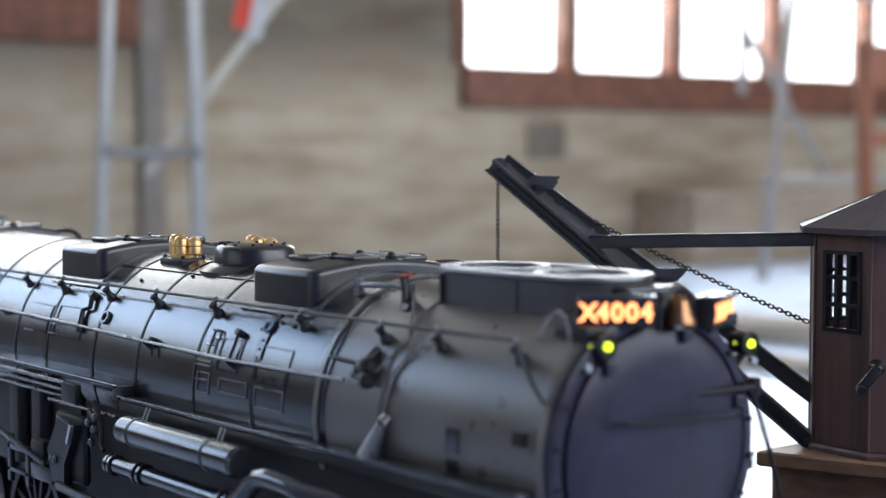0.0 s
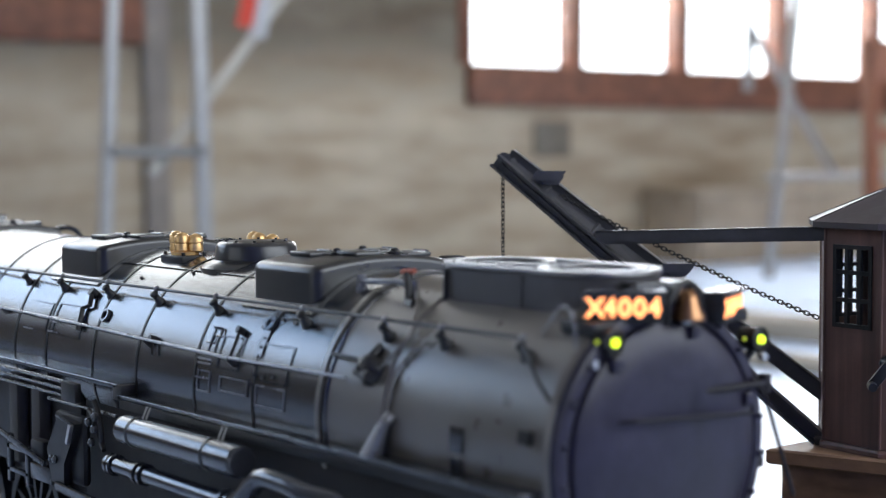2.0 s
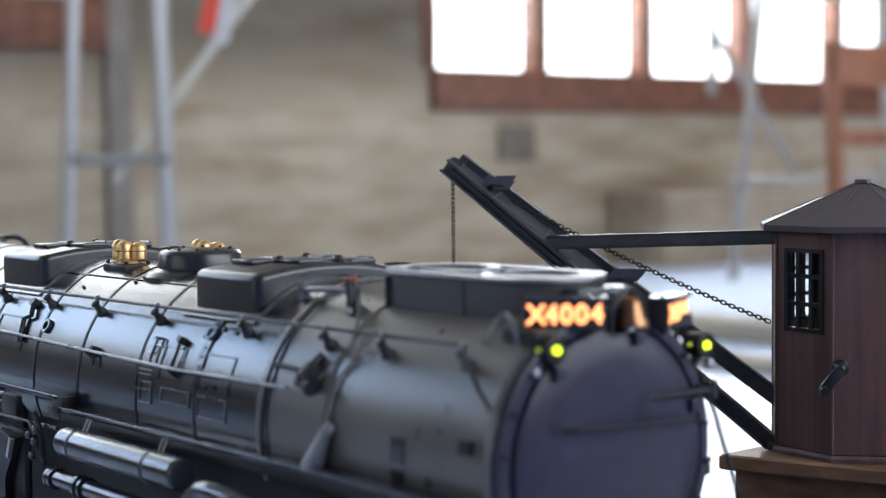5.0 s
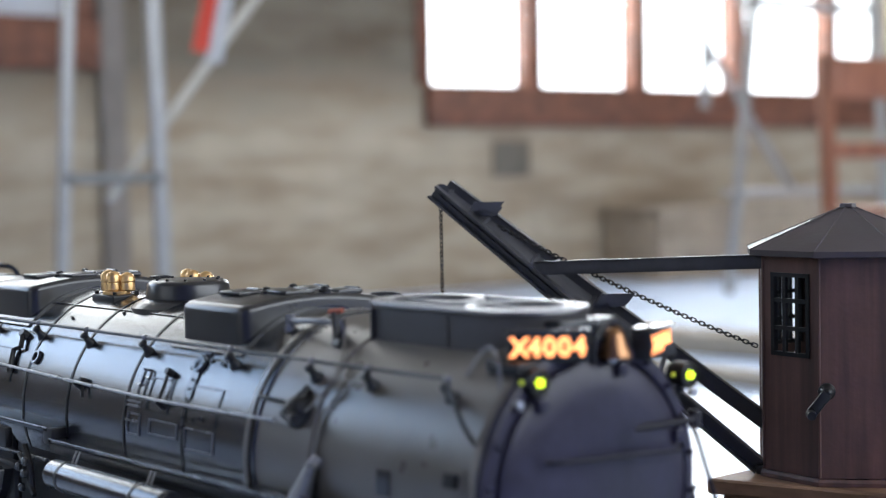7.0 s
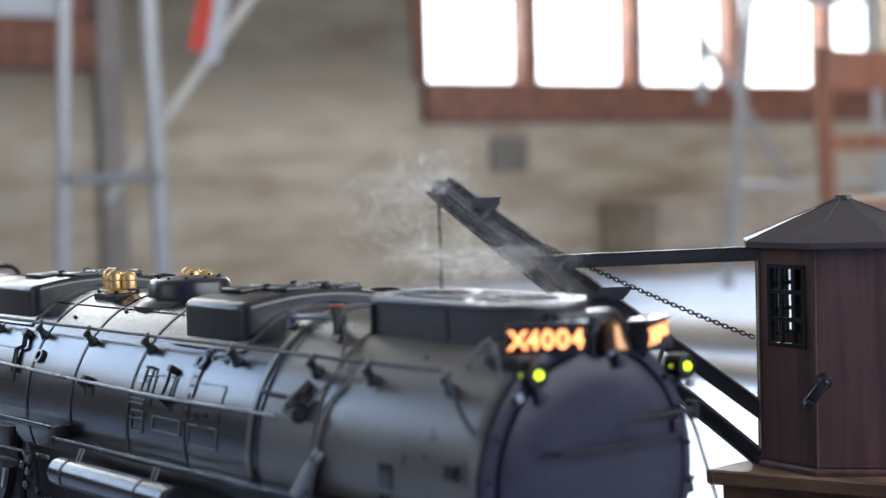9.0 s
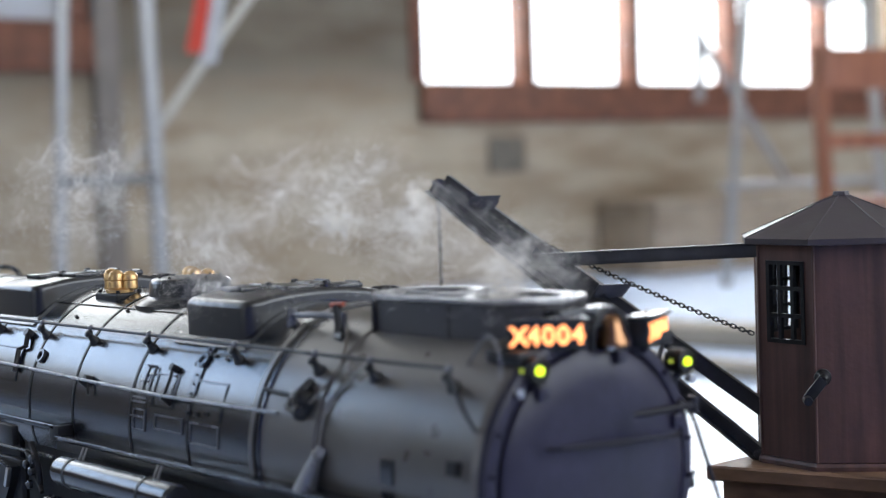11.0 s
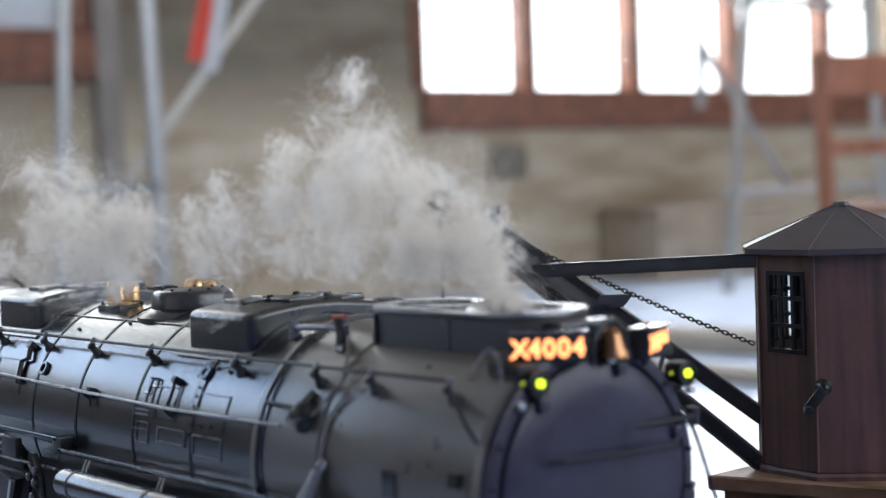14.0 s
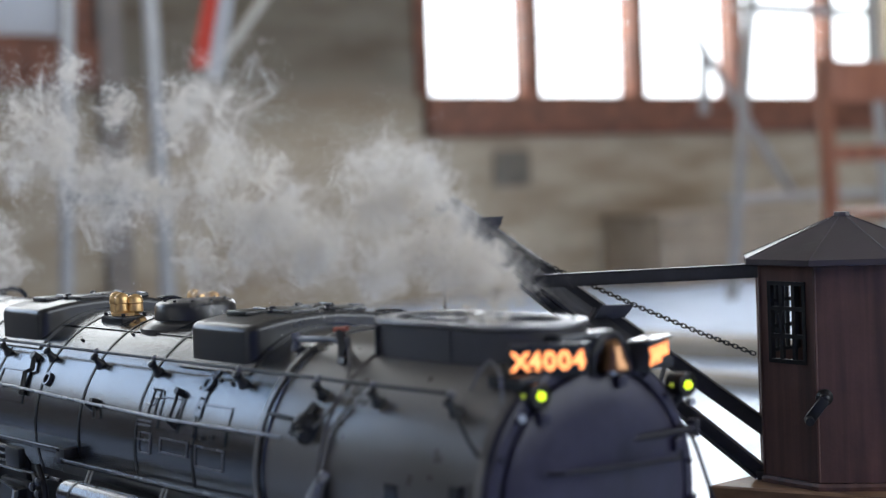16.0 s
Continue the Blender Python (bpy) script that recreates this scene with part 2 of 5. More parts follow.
def smooth_path(pts, n=6):
    pts = [Vector(p) for p in pts]
    out = []
    for i in range(len(pts) - 1):
        a, b = pts[max(i - 1, 0)], pts[min(i + 2, len(pts) - 1)]
        p, q = pts[i], pts[i + 1]
        for k in range(n):
            t = k / n
            out.append(0.5 * ((2 * p) + (q - a) * t + (2 * a - 5 * p + 4 * q - b) * t * t + (3 * p - a - 3 * q + b) * t ** 3))
    return out + [pts[-1]]


def lathe(bm, prof, origin, axis, n=32, cap=True):
    """prof: (distance along the axis, radius)."""
    o = Vector(origin)
    d = Vector(axis).normalized()
    u, v = frame_of(d)
    rings = [[o + d * t + u * r * math.cos(2 * math.pi * i / n) + v * r * math.sin(2 * math.pi * i / n) for i in range(n)] for t, r in prof]
    start = len(bm.faces)
    loft(bm, rings, cap)
    bm.faces.ensure_lookup_table()
    bmesh.ops.recalc_face_normals(bm, faces=bm.faces[start:])
    return bm


def B():
    return bmesh.new()


# ---- the hall ----
def wall_mesh(holes, s0, s1, z0, z1, thick):
    """A wall in its own s, off, z space, built of solid blocks round its openings."""
    bm = B()
    ss = sorted({s0, s1, *[h[0] for h in holes], *[h[1] for h in holes]})
    zs = sorted({z0, z1, *[h[2] for h in holes], *[h[3] for h in holes]})
    solid = {}
    for i in range(len(ss) - 1):
        for j in range(len(zs) - 1):
            c = ((ss[i] + ss[i + 1]) / 2, (zs[j] + zs[j + 1]) / 2)
            solid[i, j] = not any(h[0] < c[0] < h[1] and h[2] < c[1] < h[3] for h in holes)
    vert = {}

    def v(i, j, k):
        if (i, j, k) not in vert:
            vert[i, j, k] = bm.verts.new((ss[i], -thick * k, zs[j]))
        return vert[i, j, k]
    for (i, j), full in solid.items():
        if not full:
            continue
        for k in (0, 1):
            bm.faces.new((v(i, j, k), v(i + 1, j, k), v(i + 1, j + 1, k), v(i, j + 1, k)))
        for a, b, p, q in ((-1, 0, (i, j), (i, j + 1)), (1, 0, (i + 1, j), (i + 1, j + 1)), (0, -1, (i, j), (i + 1, j)), (0, 1, (i, j + 1), (i + 1, j + 1))):
            if not solid.get((i + a, j + b), False):
                bm.faces.new((v(*p, 0), v(*q, 0), v(*q, 1), v(*p, 1)))
    bmesh.ops.recalc_face_normals(bm, faces=bm.faces)
    return bm


def hall():
    wz0, wz1 = 0.365, 2.1
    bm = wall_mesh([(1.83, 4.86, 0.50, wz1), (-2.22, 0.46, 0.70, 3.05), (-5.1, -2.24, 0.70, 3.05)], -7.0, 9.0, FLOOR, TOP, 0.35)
    w = tagged(obj("wall_north", bm, M_STONE, False), "rough plastered stone wall, darker above, with window openings", "wall", kind="structure")
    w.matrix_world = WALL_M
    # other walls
    # the south wall is out of view, its blue added for the reflections
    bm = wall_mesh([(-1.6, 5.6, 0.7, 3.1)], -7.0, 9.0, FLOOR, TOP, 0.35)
    w = tagged(obj("wall_south", bm, M_BLUEWALL, False), "unseen plaster wall, blue added to tint reflections, with a wide window opening", "wall", kind="structure")
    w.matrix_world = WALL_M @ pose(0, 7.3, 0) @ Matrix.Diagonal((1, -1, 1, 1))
    bm = wall_mesh([(2.0, 6.6, 0.7, 3.3)], 0.0, 7.3, FLOOR, TOP, 0.35)
    w = tagged(obj("wall_west", bm, M_ROOM, False), "aged plaster wall with a tall window opening", "wall", kind="structure")
    w.matrix_world = WALL_M @ pose(-7.0, 0, 0) @ Matrix(((0, 1, 0, 0), (1, 0, 0, 0), (0, 0, 1, 0), (0, 0, 0, 1)))
    bm = wall_mesh([], 0.0, 7.3, FLOOR, TOP, 0.35)
    w = tagged(obj("wall_east", bm, M_ROOM, False), "aged plaster end wall of the hall", "wall", kind="structure")
    w.matrix_world = WALL_M @ pose(9.0, 0, 0) @ Matrix(((0, -1, 0, 0), (1, 0, 0, 0), (0, 0, 1, 0), (0, 0, 0, 1)))
    bm = B()
    box(bm, -7.35, 9.35, -0.35, 7.65, FLOOR - 0.2, FLOOR)
    fl = tagged(obj("floor", bm, M_FLOOR, False), "pale blue-grey concrete floor shining with daylight", "floor", kind="structure")
    fl.matrix_world = WALL_M
    bm = B()
    box(bm, -7.35, 9.35, -0.35, 7.65, TOP, TOP + 0.2)
    c = tagged(obj("ceiling", bm, M_CEIL, False), "aged boarded ceiling of the hall", "ceiling", kind="structure")
    c.matrix_world = WALL_M

    # daylight outside the openings
    bm = B()
    box(bm, -8.5, 16.0, -2.5, -2.45, -1.0, 4.0)
    g = tagged(obj("backdrop", bm, M_SKYGLOW, False), "bright overcast daylight outside the windows", "backdrop", kind="structure")
    g.matrix_world = WALL_M

    # window with its timber frame, mullions and panes
    win = tagged(obj("window_1", box(B(), 1.80, 4.92, 0.004, 0.05, 0.368, 0.528, 0.008), M_FRAME), "wide window in red-brown stained timber frame with bright panes", "window", kind="structure")
    win.matrix_world = WALL_M
    edges = [1.80, 2.35, 2.93, 3.535, 4.155, 4.765]
    for i, s in enumerate(edges):
        m = part("mullion", box(B(), s - 0.030, s + 0.030, -0.085, 0.02, 0.529, wz1, 0.006), M_FRAME, win)
    for a, b in zip(edges, edges[1:]):
        p = part("pane", box(B(), a + 0.030, b - 0.030, -0.05, -0.045, 0.529, wz1), M_GLASS, win)
        p.visible_shadow = False
    part("window_sill", box(B(), 1.84, 4.85, -0.20, 0.003, 0.501, 0.520, 0.002), M_FRAME, win)
    # the second window: whitewashed panes over a timber sill
    win = tagged(obj("window_2", box(B(), -5.03, 0.465, 0.004, 0.05, 0.55, 0.72, 0.008), M_FRAME), "long window, lower panes whitewashed, above a brown timber sill board", "window", kind="structure")
    win.matrix_world = WALL_M
    for s in (-4.96, -4.06, -3.16, -2.26, -1.48, -0.70, -0.2, 0.42):
        part("mullion", box(B(), s - 0.037, s + 0.037, -0.09, 0.03, 0.721, 3.05, 0.006), M_FRAME, win)
    for s, h in ((-4.51, 0.413), (-3.61, 0.413), (-2.71, 0.413), (-1.87, 0.353), (-1.09, 0.353), (-0.45, 0.213), (0.11, 0.273)):
        part("pane", box(B(), s - h, s + h, -0.05, -0.045, 0.721, 1.15), M_PALE, win, "whitewashed pane")
        p = part("pane", box(B(), s - h, s + h, -0.05, -0.045, 1.154, 3.05), M_GLASS, win)
        p.visible_shadow = False
    # timber post against the wall
    p = tagged(obj("wall_post", box(B(), 0.468, 0.56, 0.003, 0.04, FLOOR, TOP, 0.01), M_DARKP), "weathered dark timber post against the stone wall", "post", kind="structure")
    p.matrix_world = WALL_M
    # small dark plate and a low brown chest by the wall
    p = tagged(obj("wall_plate", box(B(), 2.13, 2.31, 0.002, 0.02, 0.17, 0.31, 0.006), M_PLATE), "small dark brown plate fixed on the stone wall", "plate")
    p.matrix_world = WALL_M
    t = thing("wooden_chest", *wpt(3.22, 0.2, FLOOR), "low brown wooden chest standing against the wall", "chest")
    for nm, z0, z1, d in (("body", 0.0, 0.27, 0.0), ("lid", 0.272, 0.30, 0.012)):
        o = part(nm, box(B(), 2.70 - d, 3.74 + d, 0.02, 0.36 + d, FLOOR + z0, FLOOR + z1, 0.006), M_CHEST, t)
        o.matrix_basis = WALL_M

    # timbers lying across the floor
    for a, b, w_, h in (((-3.0, 2.52), (-1.2, 2.86), 0.15, 0.05), ((-2.6, 2.30), (-0.9, 2.22), 0.07, 0.03)):
        d = (Vector(b) - Vector(a))
        ang = math.degrees(math.atan2(d.y, d.x))
        o = tagged(obj("floor_timber", box(B(), 0, d.length, -w_ / 2, w_ / 2, 0, h, 0.006), M_PLANK), "long grey-brown timber lying on the pale floor", "timber", "timbers on the floor")
        o.matrix_world = pose(a[0], a[1], FLOOR, 0, 0, ang)


M_GLASS = bpy.data.materials.new("clear_glass")
M_GLASS.use_nodes = True
_n = M_GLASS.node_tree
_n.nodes.remove(_n.nodes["Principled BSDF"])
_tr, _gl, _mx = (_n.nodes.new("ShaderNode" + q) for q in ("BsdfTransparent", "BsdfGlossy", "MixShader"))
_mx.inputs[0].default_value = 0.05
_tr.inputs[0].default_value = (0.96, 0.98, 1.0, 1)
_gl.inputs["Roughness"].default_value = 0.03
_n.links.new(_tr.outputs[0], _mx.inputs[1])
_n.links.new(_gl.outputs[0], _mx.inputs[2])
_n.links.new(_mx.outputs[0], _n.nodes["Material Output"].inputs[0])
M_PLATE = mat("dark_brown_paint", (0.17, 0.145, 0.11), 0.6, 0, 0.3, 20)
M_CHEST = wood("brown_chest_wood", (0.38, 0.30, 0.215), (0.47, 0.385, 0.29), 8, 0, 0.6)
hall()


def bar(bm, p0, p1, w, h, bevel=0.0):
    """A bar of section w by h from p0 to p1, h measured upright."""
    p0, p1 = Vector(p0), Vector(p1)
    d = (p1 - p0)
    L = d.length
    d.normalize()
    up = Vector((0, 0, 1)) if abs(d.z) < 0.95 else Vector((1, 0, 0))
    s = d.cross(up).normalized()
    u = s.cross(d)
    m = Matrix((d, s, u)).transposed().to_4x4()
    m.translation = p0
    return box(bm, 0, L, -w / 2, w / 2, -h / 2, h / 2, bevel, m)


def step_ladders():
    t = thing("step_ladder", *wpt(0.1, 1.0, FLOOR), "dull aluminium step ladder with a diagonal brace", "ladder", "ladders in the hall")
    def pt(s, off, z): return wpt(s, off, z)
    part("rail", bar(B(), pt(-0.084, 1.0, FLOOR), pt(0.010, 1.0, 1.5), 0.030, 0.03, 0.004), M_ALU, t)
    part("rail", bar(B(), pt(0.222, 1.0, FLOOR), pt(0.192, 1.0, 1.5), 0.040, 0.03, 0.004), M_ALU, t)
    for z in (0.19, 0.47 + 0.3, 1.05, 1.32):
        part("rung", bar(B(), pt(-0.06, 1.0, z), pt(0.21, 1.0, z), 0.07, 0.028, 0.003), M_DARKALU, t)
    part("brace", bar(B(), pt(0.075, 0.97, 0.13), pt(0.80, 0.97, 1.01), 0.024, 0.022, 0.003), M_CREAM, t)
    # warning tape hanging on the brace
    t = thing("warning_flag", *pt(0.36, 1.02, 0.47), "red and white warning cloth hanging from the ladder brace", "flag")
    for nm, mt, z0, z1, s0, s1 in (("red_band", M_RED, 0.535, 0.85, 0.292, 0.338), ("white_band", M_WHITE, 0.505, 0.80, 0.3385, 0.386)):
        bm = B()
        rings = []
        for k in range(5):
            z = z0 + (z1 - z0) * k / 4
            lean = (z - 0.45) * 0.24
            rings.append([pt(s0 + (s1 - s0) * i / 6 + lean, 1.02 + 0.006 * math.sin(i * 1.7 + z * 9) + th, z) for th in (0, 0.004) for i in (range(7) if th == 0 else range(6, -1, -1))])
        loft(bm, rings)
        bmesh.ops.recalc_face_normals(bm, faces=bm.faces)
        part(nm, bm, mt, t)

    t = thing("step_ladder", *wpt(2.5, 1.0, FLOOR), "aluminium folding step ladder standing open by the window", "ladder", "ladders in the hall")
    part("rail", bar(B(), pt(2.42, 1.0, FLOOR), pt(2.645, 1.0, 1.4), 0.030, 0.03, 0.004), M_ALU, t)
    part("rail", bar(B(), pt(3.25, 1.05, FLOOR), pt(3.13, 1.05, 1.4), 0.04, 0.03, 0.004), M_ALU, t)
    part("brace", bar(B(), pt(2.295, 0.97, 0.69), pt(2.795, 0.97, 0.10), 0.022, 0.024, 0.003), M_ALU, t)
    part("tread", bar(B(), pt(2.44, 1.0, 0.095), pt(3.19, 1.0, 0.095), 0.09, 0.03, 0.003), M_ALU, t)
    part("tread", bar(B(), pt(2.53, 1.0, 0.78), pt(3.15, 1.0, 0.78), 0.09, 0.025, 0.003), M_ALU, t)
    part("brace", bar(B(), pt(2.35, 0.96, 0.40), pt(2.36, 0.96, 0.64), 0.03, 0.025, 0.003), M_ALU, t)


def chair():
    t = thing("ladderback_chair", *wpt(3.1, 1.3, FLOOR), "reddish wooden ladder-back chair standing on the floor", "chair")
    off = 1.3
    s0, s1 = 2.59, 3.01
    # posts lean back slightly
    for s in (s0, s1):
        part("post", bar(B(), wpt(s - 0.02, off + 0.05, FLOOR), wpt(s + 0.03, off - 0.03, 0.575), 0.052, 0.04, 0.006), M_CHAIR, t)
        part("leg", bar(B(), wpt(s - 0.02, off + 0.47, FLOOR), wpt(s - 0.02, off + 0.45, 0.01), 0.04, 0.04, 0.006), M_CHAIR, t)
    for z, h in ((0.495, 0.145), (0.24, 0.055)):
        part("back_slat", bar(B(), wpt(s0 + 0.012, off, z), wpt(s1 + 0.012, off, z), 0.022, h, 0.005), M_CHAIR, t)
    bm = B()
    box(bm, s0 - 0.03, s1 + 0.03, off + 0.03, off + 0.5, 0.011, 0.045, 0.01)
    o = part("seat", bm, M_CHAIR, t)
    o.matrix_basis = WALL_M
    for z in (-0.12,):
        part("stretcher", bar(B(), wpt(s0, off + 0.05, z), wpt(s1, off + 0.05, z), 0.02, 0.03, 0.004), M_CHAIR, t)


step_ladders()
chair()


# ---- the layout board, track ----
def layout():
    bm = B()
    box(bm, -0.85, 0.16, -0.085, 0.36, -0.055, -0.022, 0.003)
    t = thing("layout_bench", -0.35, 0.1, FLOOR, "low dark bench that carries the model railway", "bench")
    part("top", bm, M_TABLE, t)
    for x in (-0.82, 0.13):
        for y in (-0.06, 0.33):
            part("leg", box(B(), x - 0.02, x + 0.02, y - 0.02, y + 0.02, FLOOR, -0.0555, 0.003), M_TABLE, t)
    tr = thing("model_track", -0.3, 0, -0.022, "model railway track with dark sleepers on grey ballast", "track")
    bm = B()
    prof = [(-0.055, -0.0218), (-0.043, -0.012), (0.043, -0.012), (0.055, -0.0218)]
    loft(bm, [[Vector((x, y, z)) for y, z in prof] for x in (-0.84, 0.15)])
    bmesh.ops.recalc_face_normals(bm, faces=bm.faces)
    part("ballast", bm, M_BALLAST, tr)
    for s in (-1, 1):
        bm = B()
        y = s * 0.0235
        prof = [(-0.003, -0.0078), (-0.003, -0.0068), (-0.0006, -0.006), (-0.0006, -0.0016), (-0.0014, -0.001), (-0.0014, 0), (0.0014, 0), (0.0014, -0.001), (0.0006, -0.0016), (0.0006, -0.006), (0.003, -0.0068), (0.003, -0.0078)]
        loft(bm, [[Vector((x, y + a, b)) for a, b in prof] for x in (-0.84, 0.15)])
        bmesh.ops.recalc_face_normals(bm, faces=bm.faces)
        part("rail", bm, M_STEEL, tr)
    first = None
    for i in range(55):
        if first is None:
            first = part("sleeper", box(B(), -0.004, 0.004, -0.038, 0.038, -0.012, -0.008, 0.0006), M_SLEEPER, tr)
            first.matrix_basis = pose(-0.83, 0, 0)
        else:
            share("sleeper", first, tr, pose(-0.83 + i * 0.0178, 0, 0))


layout()

# ---- the locomotive ----
ZC = 0.103
RS, RB = 0.0405, 0.0418


def on_boiler(x, ang, r=RB):
    """A place on the boiler: ang degrees above the horizontal on the camera's flank."""
    a = radians(ang)
    return Vector((x, -r * math.cos(a), ZC + r * math.sin(a)))


def curved_panel(bm, x0, x1, a0, a1, r0, r1, n=6):
    """A plate that hugs the boiler."""
    rings = []
    for k in range(n + 1):
        a = a0 + (a1 - a0) * k / n
        rings.append([on_boiler(x0, a, r0), on_boiler(x1, a, r0), on_boiler(x1, a, r1), on_boiler(x0, a, r1)])
    start = len(bm.faces)
    loft(bm, rings)
    bm.faces.ensure_lookup_table()
    bmesh.ops.recalc_face_normals(bm, faces=bm.faces[start:])
    return bm


def frame_panel(x0, x1, a0, a1, t=0.0005):
    """A raised rim round a flat hatch."""
    bm = B()
    da = math.degrees(t / RB)
    for q in ((x0, x1, a0, a0 + da), (x0, x1, a1 - da, a1), (x0, x0 + t, a0, a1), (x1 - t, x1, a0, a1)):
        curved_panel(bm, *q, RB - 0.001, RB + 0.0004)
    return bm


def rounded_box(x0, x1, y0, y1, z0, z1, r, rt, n=5):
    """A casing with rounded upright corners and a rounded top edge."""
    def ring(ins, z):
        pts = []
        rr = max(r - ins, 0.0005)
        for cx, cy, a0 in ((x1 - r, y1 - r, 0), (x0 + r, y1 - r, 90), (x0 + r, y0 + r, 180), (x1 - r, y0 + r, 270)):
            for k in range(n + 1):
                a = radians(a0 + 90 * k / n)
                pts.append(Vector((cx + rr * math.cos(a), cy + rr * math.sin(a), z)))
        return pts
    rings = [ring(0, z0), ring(0, z1 - rt)]
    for k in range(1, 5):
        a = radians(90 * k / 4)
        rings.append(ring(rt * (1 - math.cos(a)), z1 - rt + rt * math.sin(a)))
    bm = B()
    loft(bm, rings)
    bmesh.ops.recalc_face_normals(bm, faces=bm.faces)
    return bm


def arch_top(y, half, z, rise):
    """Height of an arched top that rises towards the middle."""
    return z + rise * (1 - (y / half) ** 2)


def arched_box(x0, x1, half, z0, zt, rise, r, rt, n=5):
    """A casing with rounded upright corners and a top arched from side to side."""
    def ring(ins, drop, low=None):
        pts = []
        rr = max(r - ins, 0.0005)
        for cx, sx, sy, a0 in ((x1 - r, 1, 1, 0), (x0 + r, -1, 1, 90), (x0 + r, -1, -1, 180), (x1 - r, 1, -1, 270)):
            arc = []
            for k in range(n + 1):
                q = radians(a0 + 90 * k / n)
                arc.append((cx + rr * math.cos(q), sy * (half - r) + rr * math.sin(q)))
            pts += arc
            # points across the ends let the arch bend
            if a0 == 90:
                pts += [(x0 + r - rr, (half - r) * f) for f in (0.75, 0.5, 0.25, 0, -0.25, -0.5, -0.75)]
            if a0 == 270:
                pts += [(x1 - r + rr, (half - r) * f) for f in (-0.75, -0.5, -0.25, 0, 0.25, 0.5, 0.75)]
        return [Vector((x, y, low if low is not None else arch_top(y, half, zt, rise) - drop)) for x, y in pts]
    rings = [ring(0, 0, z0), ring(0, rt)]
    for k in range(1, 5):
        q = radians(90 * k / 4)
        rings.append(ring(rt * (1 - math.cos(q)), rt * (1 - math.sin(q))))
    bm = B()
    loft(bm, rings, caps=False)
    # close the top with strips from side to side, following the arch
    bm.verts.ensure_lookup_table()
    m = len(rings[0])
    last = [bm.verts[(len(rings) - 1) * m + i] for i in range(m)]
    front = sorted([v for v in last if v.co.x > (x0 + x1) / 2], key=lambda v: v.co.y)
    back = sorted([v for v in last if v.co.x <= (x0 + x1) / 2], key=lambda v: v.co.y)
    for i in range(len(front) - 1):
        bm.faces.new((front[i], front[i + 1], back[i + 1], back[i]))
    bmesh.ops.recalc_face_normals(bm, faces=bm.faces)
    return bm


def stadium(cx, a, b, z, inset=0.0, n=12, cz=0):
    pts = []
    rr = b - inset
    for c, a0 in ((cx + a - b, -90), (cx - a + b, 90)):
        for k in range(n + 1):
            q = radians(a0 + 180 * k / n)
            pts.append(Vector((c + rr * math.cos(q), rr * math.sin(q), z)))
    return pts


def text_mesh(s, size, m, depth):
    cu = bpy.data.curves.new("number", "FONT")
    cu.body, cu.size, cu.extrude, cu.offset = s, size, depth, size * 0.03
    cu.align_x, cu.align_y = "CENTER", "CENTER"
    tmp = bpy.data.objects.new("number", cu)
    scene.collection.objects.link(tmp)
    bpy.context.view_layer.update()
    me = bpy.data.meshes.new_from_object(tmp.evaluated_get(bpy.context.evaluated_depsgraph_get()))
    bpy.data.objects.remove(tmp)
    bm = B()
    bm.from_mesh(me)
    bmesh.ops.transform(bm, matrix=m, verts=bm.verts)
    return bm


